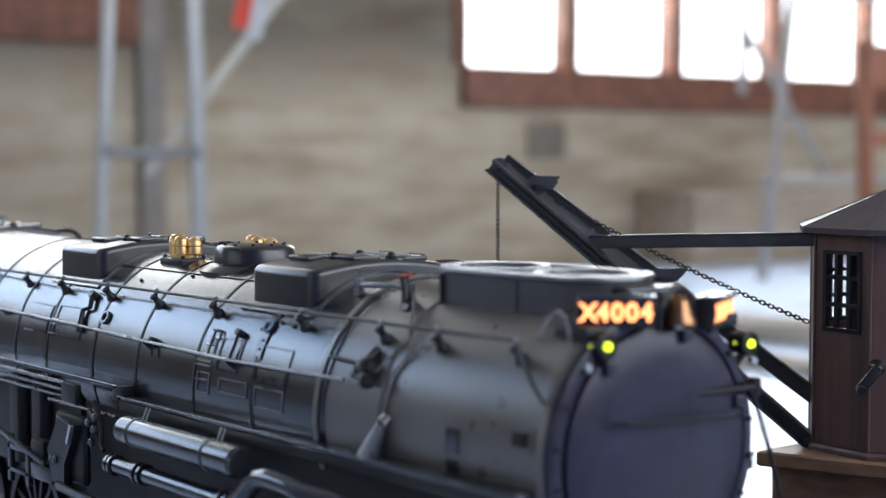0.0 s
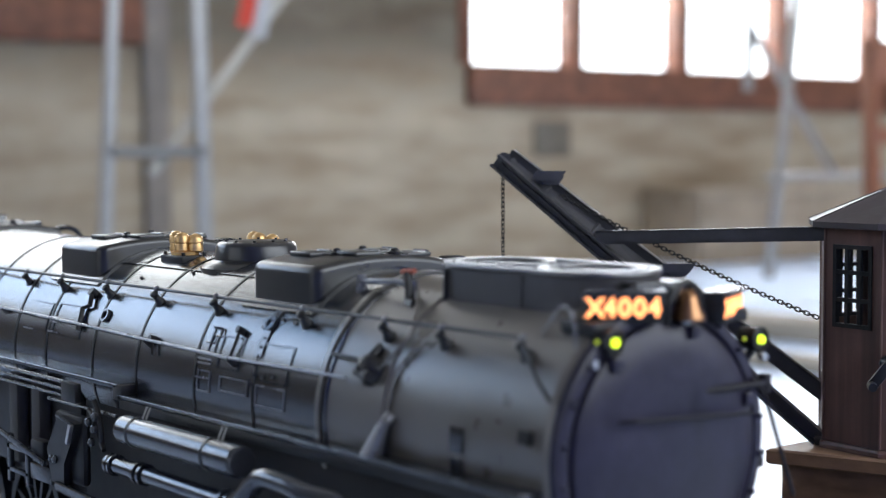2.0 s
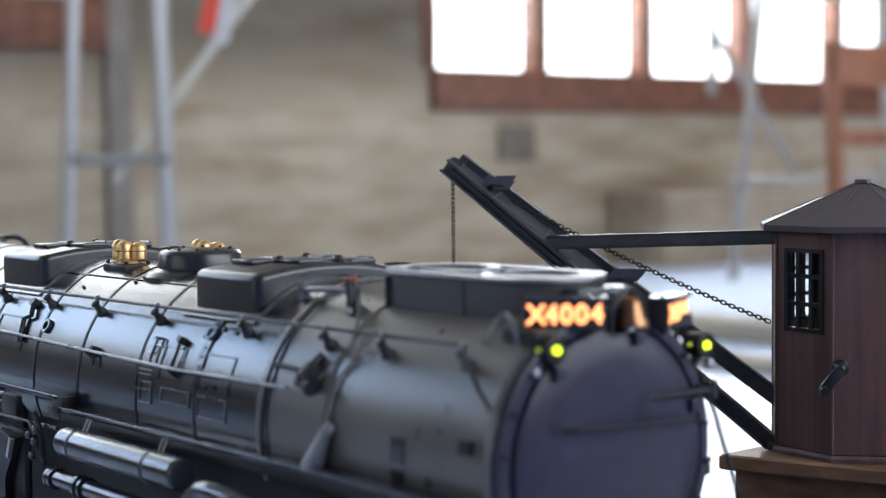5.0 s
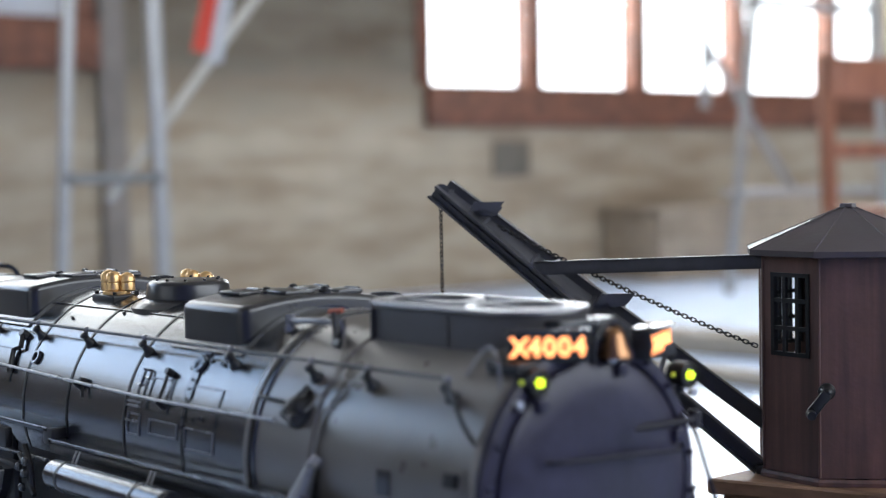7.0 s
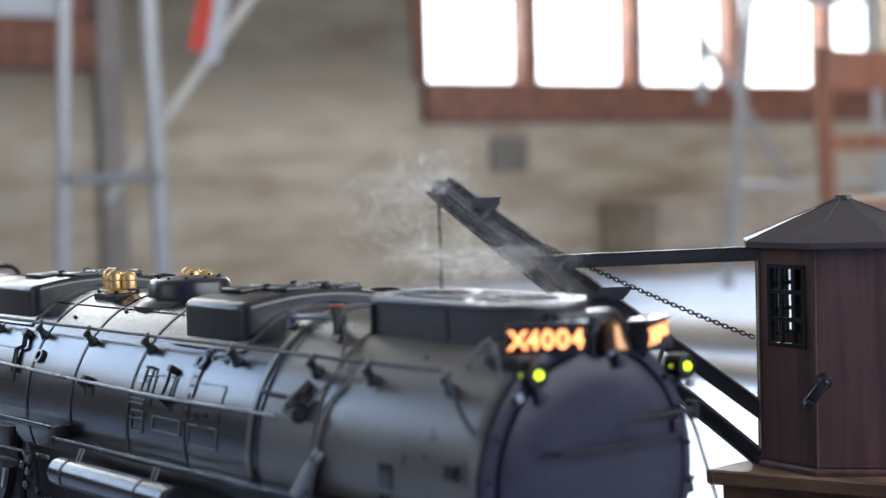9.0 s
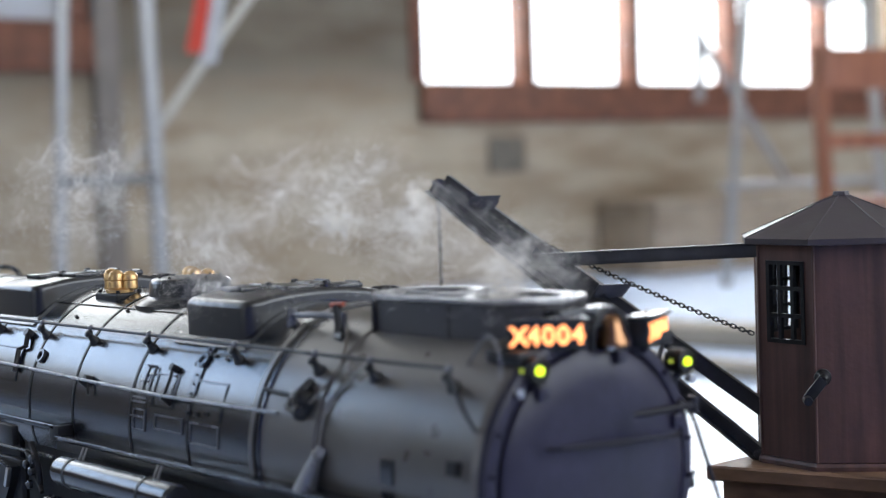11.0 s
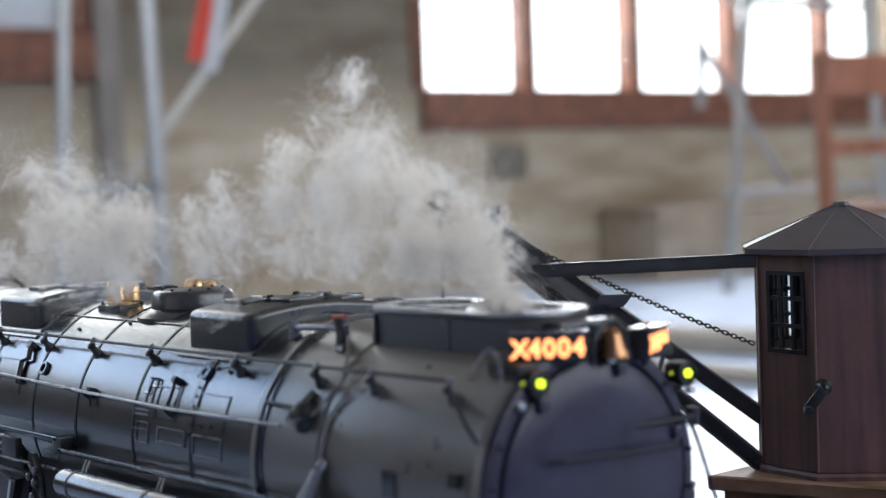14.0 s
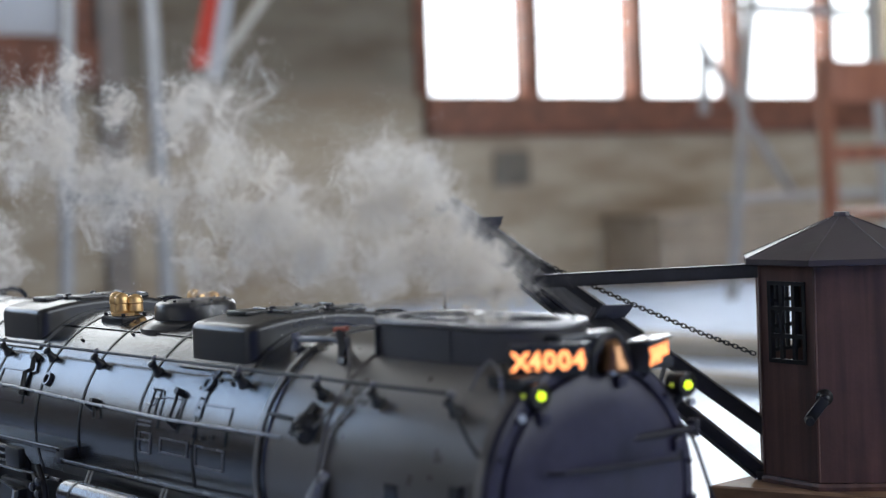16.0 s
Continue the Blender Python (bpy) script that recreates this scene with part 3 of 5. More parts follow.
def locomotive():
    L = thing("model_locomotive", -0.28, 0, 0, "large black and graphite model steam locomotive on its track", "model locomotive")
    # boiler barrel with clothing, smokebox ahead of it
    bm = B()
    lathe(bm, [(-0.52, 0.0445), (-0.36, 0.0438), (-0.3005, RB + 0.00001), (-0.2995, RB), (-0.0985, RB), (-0.0977, RB), (-0.0975, RB), (-0.0970, RB - 0.0005), (-0.0968, RB - 0.0012)], (0, 0, ZC), (1, 0, 0), 72)
    boiler = part("boiler", bm, M_BOILER, L, "satin black boiler clothing")
    bm = B()
    lathe(bm, [(-0.0975, RB - 0.0007), (-0.0711, RB - 0.0007), (-0.0707, RB - 0.0007), (-0.0704, RB - 0.0009), (-0.070, RS), (-0.0697, RS), (-0.0693, RS), (-0.0042, RS), (-0.0035, RS), (-0.003, RS), (-0.001, RS - 0.0008), (0.0, RS - 0.002)], (0, 0, ZC), (1, 0, 0), 72)
    smokebox = part("smokebox", bm, M_SMOKEBOX, L, "matt graphite-grey smokebox")
    for x in (-0.1005, -0.1375, -0.1745, -0.2154, -0.2498, -0.290, -0.318, -0.35):
        bm = B()
        w, h = (0.0011, 0.0007) if x == -0.1005 else (0.0006, 0.00028)
        r = RB if x > -0.3 else RB + (-0.30 - x) * 0.033
        lathe(bm, [(x - w, r - 0.0005), (x - w, r + h), (x + w, r + h), (x + w, r - 0.0005)], (0, 0, ZC), (1, 0, 0), 72, False)
        part("boiler_band", bm, M_BLACK if x != -0.1005 else M_SMOKEBOX, boiler)
    # rivet strip on one band
    bm = B()
    for k in range(9):
        a = 8 + k * 4.2
        p, q = on_boiler(-0.1375, a, RB), on_boiler(-0.1375, a, RB + 0.0012)
        rod(bm, p, q, 0.0006, 0.0004, 6)
    curved_panel(bm, -0.1395, -0.1355, 20, 45, RB - 0.001, RB + 0.0006)
    part("rivet_strip", bm, M_PIPE, boiler)
    # hatches on the flank
    for x0, x1, a0, a1 in ((-0.137, -0.1185, 10, 27), (-0.161, -0.1475, 12, 27.5), (-0.1685, -0.164, 17, 30), (-0.158, -0.1405, 2, 9), (-0.136, -0.119, -1, 8.5), (-0.3145, -0.292, 13, 29), (-0.2865, -0.2625, 12, 30), (-0.172, -0.164, 0, 10)):
        # lower rims get lighter grey, their edge highlight put into the colour
        part("hatch", frame_panel(x0, x1, a0, a1), M_GREYPIPE if a1 < 12 else M_PIPE, boiler)
    # small fittings: washout plugs, latches
    for x, a in ((-0.1377, 36), (-0.2463, 27)):
        bm = B()
        p, n = on_boiler(x, a, RB), (on_boiler(x, a, 1) - on_boiler(x, a, 0.5)).normalized()
        lathe(bm, [(0, 0.0026), (0.0012, 0.0026), (0.0012, 0.0017), (0.0002, 0.0015)], p, n, 20, False)
        part("washout_plug", bm, M_PIPE, boiler)
    for knob, stem, r in (((-0.1515, 30.2), ((-0.1510, 25), (-0.1518, 18.4)), 0.0006), ((-0.2635, 37.6), ((-0.2600, 30.5), (-0.2645, 28.5), (-0.2619, 17)), 0.0010), ((-0.2048, 19.5), ((-0.2030, 15.5), (-0.2020, 12.0)), 0.0005)):
        bm = rod(B(), on_boiler(*knob, RB - 0.0002), on_boiler(*knob, RB + 0.0026), 0.0008 + r, 0.0006 + r, 12)
        tube(bm, [on_boiler(*knob, RB + 0.0016)] + [on_boiler(x, q, RB + 0.0014) for x, q in stem], r, 8)
        part("valve_latch", bm, M_BLACK, boiler)
    # bent bracket and slotted vent plates
    bm = tube(B(), [on_boiler(x, q, RB + 0.0006) for x, q in ((-0.1690, 30), (-0.1630, 30), (-0.1625, 26.5), (-0.1660, 26.3), (-0.1665, 23), (-0.1700, 22.8))], 0.0004, 6)
    part("bracket", bm, M_PIPE, boiler)
    for x, q in ((-0.1735, 14.6), (-0.1735, 12.6), (-0.1735, 6.0), (-0.312, 12.6), (-0.290, 13.2), (-0.290, 18.5), (-0.290, 21.0)):
        part("vent_slot", curved_panel(B(), x, x + 0.0085, q, q + 0.9, RB - 0.0005, RB + 0.0006, 2), M_GREYPIPE, boiler)
    for x, a in ((-0.133, 39), (-0.1255, 38), (-0.141, 34), (-0.21, 60), (-0.16, 64), (-0.24, 52), (-0.127, 13), (-0.1325, 12)):
        part("bolt", rod(B(), on_boiler(x, a, RB - 0.0002), on_boiler(x, a, RB + 0.0007), 0.0007, None, 8), M_BLACK, boiler)
    # pipe along the flank, step seam
    part("seam", curved_panel(B(), -0.30, -0.165, 61.8, 62.3, RB - 0.0005, RB + 0.0004), M_BOILER, boiler)
    # upper handrail on its stanchions
    ha = 42.5
    rr = RB + 0.0042
    rail = part("handrail", tube(B(), [on_boiler(x, ha, rr) for x in (-0.50, -0.40, -0.30, -0.2, -0.1, -0.06, -0.0185)] + [on_boiler(-0.011, 35, rr), on_boiler(-0.005, 28, rr - 0.001), on_boiler(-0.001, 23, rr - 0.003)], 0.00062, 8), M_BLACK, L)
    for x in (-0.36, -0.323, -0.29, -0.2510, -0.2134, -0.1721, -0.1194, -0.077, -0.0506, -0.0173):
        bm = B()
        lathe(bm, [(0, 0.0022), (0.001, 0.002), (0.002, 0.0013), (0.0036, 0.0011), (0.0044, 0.0016), (0.0052, 0.0014), (0.0056, 0.0004)], on_boiler(x, ha - 4, RB - 0.0006), on_boiler(x, ha, 0.06) - on_boiler(x, ha - 4, RB), 14)
        part("stanchion", bm, M_BLACK, rail)
        c = on_boiler(x, ha, rr)
        out = (c - Vector((x, 0, ZC))).normalized()
        part("ball", lathe(B(), [(-0.0009, 0.0003), (-0.0005, 0.0010), (0.0003, 0.0012), (0.0009, 0.0009), (0.0012, 0.0003)], c, out, 10), M_GREYPIPE, rail, "worn bright ball")
    # lower handrail, its highlight painted in as a lighter grey
    low = part("handrail", tube(B(), [on_boiler(x, a, RB + 0.003) for x, a in ((-0.42, 22), (-0.33, 21), (-0.265, 20), (-0.2067, 18.4), (-0.15, 17.2), (-0.085, 18.2))], 0.00055, 8), M_GREYPIPE, L)
    for x, a in ((-0.33, 21), (-0.2067, 18.4), (-0.15, 17.2)):
        part("stanchion", rod(B(), on_boiler(x, a - 2, RB - 0.0005), on_boiler(x, a, RB + 0.0035), 0.0013, 0.0009, 10), M_BLACK, low)
    # cast bracket at its end, pipework by the smokebox
    bm = B()
    lathe(bm, [(0, 0.0052), (0.002, 0.0052), (0.0032, 0.0042), (0.005, 0.0036), (0.0062, 0.002)], on_boiler(-0.0785, 24, RS - 0.001), on_boiler(0, 24, 1) - on_boiler(0, 24, 0), 20)
    rod(bm, on_boiler(-0.0845, 22, RB), on_boiler(-0.073, 20, RB + 0.004), 0.0016, None, 8)
    rod(bm, on_boiler(-0.078, 34, RB), on_boiler(-0.0785, 22, RB + 0.004), 0.0013, None, 8)
    part("check_valve", bm, M_BLACK, smokebox)
    bm = B()
    tube(bm, smooth_path([on_boiler(-0.0735, 24, RB + 0.001), on_boiler(-0.0695, 31, RB + 0.001), on_boiler(-0.068, 40, RB + 0.0006), on_boiler(-0.072, 52, RB + 0.001), on_boiler(-0.079, 62, RB + 0.002)]), 0.0005, 8)
    part("pipe", bm, M_SMOKEBOX, smokebox)
    part("pipe", tube(B(), smooth_path([on_boiler(-0.0675, 8, RS + 0.0006), on_boiler(-0.0672, 17, RS + 0.0008), on_boiler(-0.0668, 26, RS + 0.0009), on_boiler(-0.062, 36, RS + 0.001)]), 0.0005, 8), M_SMOKEBOX, smokebox)
    # valve gear and levers on top by the stack
    bm = B()
    tube(bm, [(-0.108, -0.0195, 0.1425), (-0.09, -0.0195, 0.1435), (-0.083, -0.019, 0.1425)], 0.0010, 10)
    rod(bm, (-0.1085, -0.0195, 0.139), (-0.1085, -0.0195, 0.1445), 0.0018, 0.0015, 12)
    rod(bm, (-0.083, -0.019, 0.139), (-0.083, -0.019, 0.1445), 0.0016, 0.0014, 12)
    part("throttle_rod", bm, M_GREYPIPE, smokebox)
    bm = B()
    tube(bm, smooth_path([(-0.082, -0.0215, 0.1375), (-0.083, -0.0205, 0.142), (-0.0845, -0.020, 0.1465)]), 0.0014, 8)
    tube(bm, [(-0.082, -0.0215, 0.1375), (-0.0775, -0.0225, 0.1375)], 0.0018, 8)
    part("lever", bm, M_BLACK, smokebox)
    part("lever_handle", rod(B(), (-0.0865, -0.0205, 0.1466), (-0.0815, -0.0195, 0.1472), 0.0008, None, 10), M_RUST, smokebox, "red-painted lever handle")
    part("pipe", tube(B(), [on_boiler(-0.0985, 27, RB + 0.0006), on_boiler(-0.0745, 26, RB + 0.0008)], 0.0007, 8), M_BLACK, smokebox)
    # flared steam pipe cover on the smokebox flank
    bm = B()
    rod(bm, on_boiler(-0.0665, 4.5, RS + 0.002), on_boiler(-0.0705, -9, RS + 0.0045), 0.0016, 0.0034, 16)
    rod(bm, on_boiler(-0.0663, 7.0, RS), on_boiler(-0.0665, 4.0, RS + 0.002), 0.0019, None, 10)
    part("funnel_pipe", bm, M_GREYPIPE, smokebox, "flared bare-metal pipe")
    # plates and opening on the smokebox flank
    part("builder_plate", curved_panel(B(), -0.0395, -0.034, -1.5, 8, RS - 0.001, RS + 0.0005), M_BOILER, smokebox)
    part("builder_plate", curved_panel(B(), -0.0395, -0.0345, -12, -4, RS - 0.001, RS + 0.0005), M_BOILER, smokebox)
    bm = B()
    curved_panel(bm, -0.0125, -0.0045, 5, 14, RS - 0.001, RS + 0.0004)
    part("cover_plate", bm, M_SMOKEBOX, smokebox)
    part("step_bracket", curved_panel(B(), -0.0105, -0.0065, 7, 12, RS - 0.001, RS + 0.0022), M_BLACK, smokebox)

    # sand boxes with arched tops, their lids, knobs and the bent pipe behind each
    for x0, x1 in ((-0.1590, -0.1212), (-0.3055, -0.2685), (-0.462, -0.420)):
        bm = arched_box(x0, x1, 0.0285, 0.128, 0.1462, 0.0030, 0.0042, 0.0022)
        sb = part("sand_box", bm, M_CASING, L, "rounded black sand box casing")
        for dx, y, w, d in ((0.012, -0.012, 0.0062, 0.0050), (0.0275, -0.004, 0.0066, 0.0056), (0.0165, 0.012, 0.0062, 0.0050), (0.0300, 0.0150, 0.0060, 0.0050)):
            z = arch_top(y, 0.0285, 0.1462, 0.0030)
            bm = box(B(), x0 + dx - w, x0 + dx + w, y - d, y + d, z - 0.0006, z + 0.0011, 0.0006)
            rod(bm, (x0 + dx - w * 0.6, y + d, z + 0.0008), (x0 + dx + w * 0.6, y + d, z + 0.0008), 0.0008, None, 8)
            part("lid", bm, M_CASING, sb)
        for dx, y in ((0.0215, -0.0085), (0.0195, 0.0035), (0.0345, 0.0055)):
            z = arch_top(y, 0.0285, 0.1462, 0.0030)
            part("knob", lathe(B(), [(z - 0.0004, 0.0021), (z + 0.0008, 0.0021), (z + 0.0012, 0.0013), (z + 0.0019, 0.0012), (z + 0.0022, 0.0004)], (x0 + dx, y, 0), (0, 0, 1), 14), M_BLACK, sb)
        part("base_flange", curved_panel(B(), x0 - 0.0022, x1 + 0.0022, 43, 137, RB - 0.001, RB + 0.0007, 16), M_BOILER, sb)
        part("sand_pipe", tube(B(), smooth_path([(x1 - 0.006, 0.0270, 0.1462), (x1 + 0.001, 0.0300, 0.1466), (x1 + 0.004, 0.0330, 0.1450), (x1 + 0.005, 0.0350, 0.141), (x1 + 0.005, 0.0372, 0.130)]), 0.0012, 8), M_PIPE, sb)
    # steam dome with its flange
    bm = B()
    lathe(bm, [(0.135, 0.0212), (0.1412, 0.0204), (0.1428, 0.0186), (0.1436, 0.0166), (0.1440, 0.0150), (0.1488, 0.0147), (0.1499, 0.0140), (0.1505, 0.0125), (0.1507, 0.001)], (-0.2005, 0, 0), (0, 0, 1), 48)
    dome = part("steam_dome", bm, M_CASING, L, "low round black steam dome")
    for k in range(10):
        q = 2 * math.pi * k / 10
        x, y = -0.2005 + 0.0112 * math.cos(q), 0.0112 * math.sin(q)
        part("bolt", rod(B(), (x, y, 0.1504), (x, y, 0.1512), 0.0006, None, 6), M_BLACK, dome)
    # brass safety valves: three stout fluted barrels on one base
    for x, y, z in ((-0.2352, -0.0100, 0.1452), (-0.2325, 0.0225, 0.1440)):
        bm = lathe(B(), [(z - 0.0010, 0.0052), (z + 0.0002, 0.0052), (z + 0.0008, 0.0040)], (x, y, 0), (0, 0, 1), 20)
        sv = part("safety_valve", bm, M_BRASS, L, "polished brass safety valve")
        for k, (dr, dy, h) in enumerate(((-0.0038, 0.0008, 0.0004), (0.0, -0.0012, 0.0), (0.0038, 0.0006, -0.0006))):
            cx, cy = x + dr * 0.8, y + dr * 0.6 + dy
            part("barrel", lathe(B(), [(z, 0.0024), (z + 0.0006, 0.0029), (z + 0.0030, 0.0028), (z + 0.0034, 0.0027), (z + 0.0038, 0.0030), (z + 0.0058 + h, 0.0029), (z + 0.0070 + h, 0.0021), (z + 0.0076 + h, 0.0008), (z + 0.0077 + h, 0.0002)], (cx, cy, 0), (0, 0, 1), 14), M_BRASS, sv)
        part("base_plate", box(B(), x - 0.0085, x + 0.0085, y - 0.0060, y + 0.0060, z - 0.0060, z - 0.0009, 0.0008), M_BLACK, sv)
        for dx, dy in ((-0.0068, -0.0045), (0.0068, -0.0045), (-0.0068, 0.0045), (0.0068, 0.0045)):
            part("bolt", rod(B(), (x + dx, y + dy, z - 0.0011), (x + dx, y + dy, z + 0.0002), 0.0008, None, 6), M_BLACK, sv)

    # long double stack casing
    cx, a, b, zt = -0.0441, 0.0371, 0.0178, 0.1492
    bm = B()
    loft(bm, [stadium(cx, a, b, 0.1335), stadium(cx, a, b, zt - 0.0006), stadium(cx, a, b, zt, 0.0005), stadium(cx, a, b, zt, 0.0026), stadium(cx, a, b, zt - 0.003, 0.0030)])
    bmesh.ops.recalc_face_normals(bm, faces=bm.faces)
    stack = part("chimney", bm, M_STACK, L, "long oval grey chimney casing")
    bm = B()
    loft(bm, [stadium(cx, a, b, zt + 0.0002, -0.0006), stadium(cx, a, b, zt + 0.0012, -0.0003), stadium(cx, a, b, zt + 0.0012, 0.0022), stadium(cx, a, b, zt + 0.0002, 0.0026)], caps=False)
    bmesh.ops.recalc_face_normals(bm, faces=bm.faces)
    part("rim", bm, M_STACKTOP, stack, "bright worn metal rim")
    for fx in (-0.0628, -0.0262):
        bm = B()
        lathe(bm, [(0.1455, 0.0125), (0.1500, 0.0125), (0.1505, 0.0130), (0.1505, 0.0150), (0.1490, 0.0152), (0.1462, 0.0152)], (fx, 0, 0), (0, 0, 1), 32, False)
        fl = part("flue", bm, M_STACKTOP, stack)
        part("flue_bottom", lathe(B(), [(0.1457, 0.0126), (0.1463, 0.0126)], (fx, 0, 0), (0, 0, 1), 32), M_FLUE_SHADE, fl, "sooty flue")
        part("web", box(B(), fx - 0.0125, fx + 0.0125, -0.0009, 0.0009, 0.1475, 0.1500, 0.0003), M_STACKTOP, fl)
    for k, x in enumerate((-0.0695, -0.036)):
        part("seam", box(B(), x - 0.0004, x + 0.0004, -b - 0.0004, -b + 0.001, 0.1385, zt - 0.0008), M_STACK, stack)

    # smokebox front: ring, door, hinges, bar
    bm = B()
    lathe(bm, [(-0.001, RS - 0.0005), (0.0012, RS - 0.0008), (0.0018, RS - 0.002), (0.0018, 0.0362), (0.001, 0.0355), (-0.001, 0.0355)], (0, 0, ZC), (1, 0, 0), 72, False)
    front = part("smokebox_front", bm, M_FRONT, L, "dark smokebox front with violet reflections in its colour")
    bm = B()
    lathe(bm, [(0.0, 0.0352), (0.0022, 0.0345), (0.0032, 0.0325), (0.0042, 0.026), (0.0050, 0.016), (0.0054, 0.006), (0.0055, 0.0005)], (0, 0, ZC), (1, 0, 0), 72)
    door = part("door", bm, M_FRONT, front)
    for k in range(22):
        q = 2 * math.pi * (k + 0.5) / 22
        y, z = 0.0378 * math.cos(q), ZC + 0.0378 * math.sin(q)
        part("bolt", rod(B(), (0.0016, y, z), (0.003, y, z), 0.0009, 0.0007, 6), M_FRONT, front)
    bm = B()
    tube(bm, [(0.0055, -0.0215, 0.1135), (0.0085, -0.019, 0.1137), (0.0088, 0.026, 0.1112), (0.0055, 0.029, 0.1110)], 0.0006, 8)
    part("door_bar", bm, M_DULL, door)
    for z in (0.118,):
        bm = B()
        tube(bm, [(0.0035, 0.010, z), (0.0050, 0.02, z), (0.0042, 0.033, z - 0.0002), (0.0028, 0.0395, z - 0.0004)], 0.0010, 8)
        rod(bm, (0.0025, 0.0392, z - 0.003), (0.0025, 0.0392, z + 0.002), 0.0019, None, 10)
        part("hinge", bm, M_DULL, door)
    for a in (20, 75, 130, 200, 250, 300):
        q = radians(a)
        y, z = 0.0325 * math.cos(q), ZC + 0.0325 * math.sin(q)
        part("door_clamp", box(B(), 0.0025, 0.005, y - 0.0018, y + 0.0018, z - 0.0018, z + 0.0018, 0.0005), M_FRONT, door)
    # number boards swept back on either side of the bell
    for s in (-1, 1):
        w, h = 0.0104, 0.0040
        if s < 0:
            m = pose(0.0018, -0.0160, 0.1420, 0, 0, 0) @ Matrix.Rotation(radians(-38), 4, "Z")
        else:
            m = pose(0.0012, 0.0272, 0.1397, 0, 0, 0) @ Matrix.Rotation(radians(27), 4, "Z")
        # board space: x out, y across, z up
        nb = part("number_board", box(B(), -0.006, 0, -w, w, -h, h, 0.0006, m), M_BLACK, L, "black number board with lit orange digits")
        part("hood", box(B(), -0.0065, 0.0012, -w - 0.0004, w + 0.0004, h - 0.0004, h + 0.0006, 0.0003, m), M_PIPE, nb)
        tm = m @ pose(0.0002, 0, 0) @ Matrix(((0, 0, 1, 0), (1, 0, 0, 0), (0, 1, 0, 0), (0, 0, 0, 1)))
        for k, ch in enumerate("X4004"):
            part("character", text_mesh(ch, 0.0068, tm @ pose((k - 2) * 0.00385, 0, 0), 0.0001), M_ORANGE, nb, "glowing orange character", False)
    part("board_bracket", box(B(), -0.012, 0.0008, -0.026, 0.034, 0.1352, 0.1388, 0.0008), M_BLACK, L)
    part("board_bracket", box(B(), -0.010, -0.002, -0.004, 0.016, 0.138, 0.1455, 0.001), M_BLACK, L)
    # marker lights
    for y, z, s in ((-0.0215, 0.1337, 1), (0.0359, 0.1301, 1)):
        bm = B()
        lathe(bm, [(-0.006, 0.0020), (-0.005, 0.0034), (0.0008, 0.0036), (0.0012, 0.0030), (0.0006, 0.0026)], (0.003, y, z), (1, 0, 0), 20)
        ml = part("marker_light", bm, M_BLACK, L, "black marker lamp with green lenses")
        part("lens", lathe(B(), [(0.0006, 0.0012), (0.0014, 0.0011), (0.0019, 0.0006), (0.002, 0.0002)], (0.003, y, z), (1, 0, 0), 16), M_GREEN, ml, "glowing yellow-green lens")
        part("side_lens", lathe(B(), [(0, 0.0006), (0.0005, 0.0005), (0.0008, 0.0002)], (0.001, y - 0.0036, z + 0.0002), (0.4, -1, 0), 12), M_GREENDIM, ml, "dim green lens")
        part("bracket", tube(B(), [(0.001, y, z - 0.003), (-0.001, y * 0.93, z - 0.007), (-0.002, y * 0.85, z - 0.008)], 0.0013, 8), M_BLACK, ml)
        part("lamp_foot", lathe(B(), [(0, 0.0012), (0.002, 0.0012)], (0.001, y + (-0.006 if y < 0 else 0.003), z - 0.0052), (1, 0, 0), 10), M_BRIGHT, ml)
    # bell in its yoke
    bm = B()
    lathe(bm, [(0.0, 0.0047), (0.001, 0.0046), (0.003, 0.0036), (0.006, 0.0027), (0.0078, 0.0018), (0.0085, 0.0004)], (0.004, 0.0055, 0.1378), (0, 0, 1), 24)
    bell = part("bell", bm, M_COPPER, L, "brass bell in a black yoke")
    bm = B()
    tube(bm, smooth_path([(0.003, -0.001, 0.1368), (0.003, -0.0005, 0.143), (0.003, 0.0055, 0.1478), (0.003, 0.0115, 0.143), (0.003, 0.012, 0.1358)], 4), 0.0008, 8)
    part("yoke", bm, M_BLACK, bell)
    part("clapper", lathe(B(), [(0, 0.0003), (0.0005, 0.0012), (0.0016, 0.0013), (0.0022, 0.0004)], (0.0045, 0.0045, 0.1362), (0, 0, 1), 10), M_BRIGHT, bell)
    # plate between the chimney and the bell
    part("deflector_plate", box(B(), -0.0085, -0.0015, -0.008, 0.013, 0.139, 0.1478, 0.0008), M_PIPE, L)
    # thin cable at the front
    part("cable", tube(B(), smooth_path([(0.003, 0.0341, 0.1187), (0.006, 0.0351, 0.1147), (0.008, 0.037, 0.1055), (0.01, 0.0387, 0.0962), (0.012, 0.0404, 0.0869)]), 0.0006, 6), M_DULL, L)
    part("grab_iron", tube(B(), smooth_path([on_boiler(-0.019, 50, RS), on_boiler(-0.012, 57, RS + 0.006), on_boiler(-0.004, 52, RS + 0.006), on_boiler(-0.002, 44, RS + 0.001)]), 0.00035, 6), M_GREYPIPE, L)

    # running boards
    for s in (-1, 1):
        y0, y1 = sorted((s * 0.0385, s * 0.0475))
        part("running_board", box(B(), -0.50, -0.219, y0, y1, 0.0985, 0.1003, 0.0004), M_BOILER, L)
        part("running_board", box(B(), -0.2188, -0.004, y0, y1, 0.0948, 0.0966, 0.0004), M_BOILER, L)
        ye = y0 if s < 0 else y1
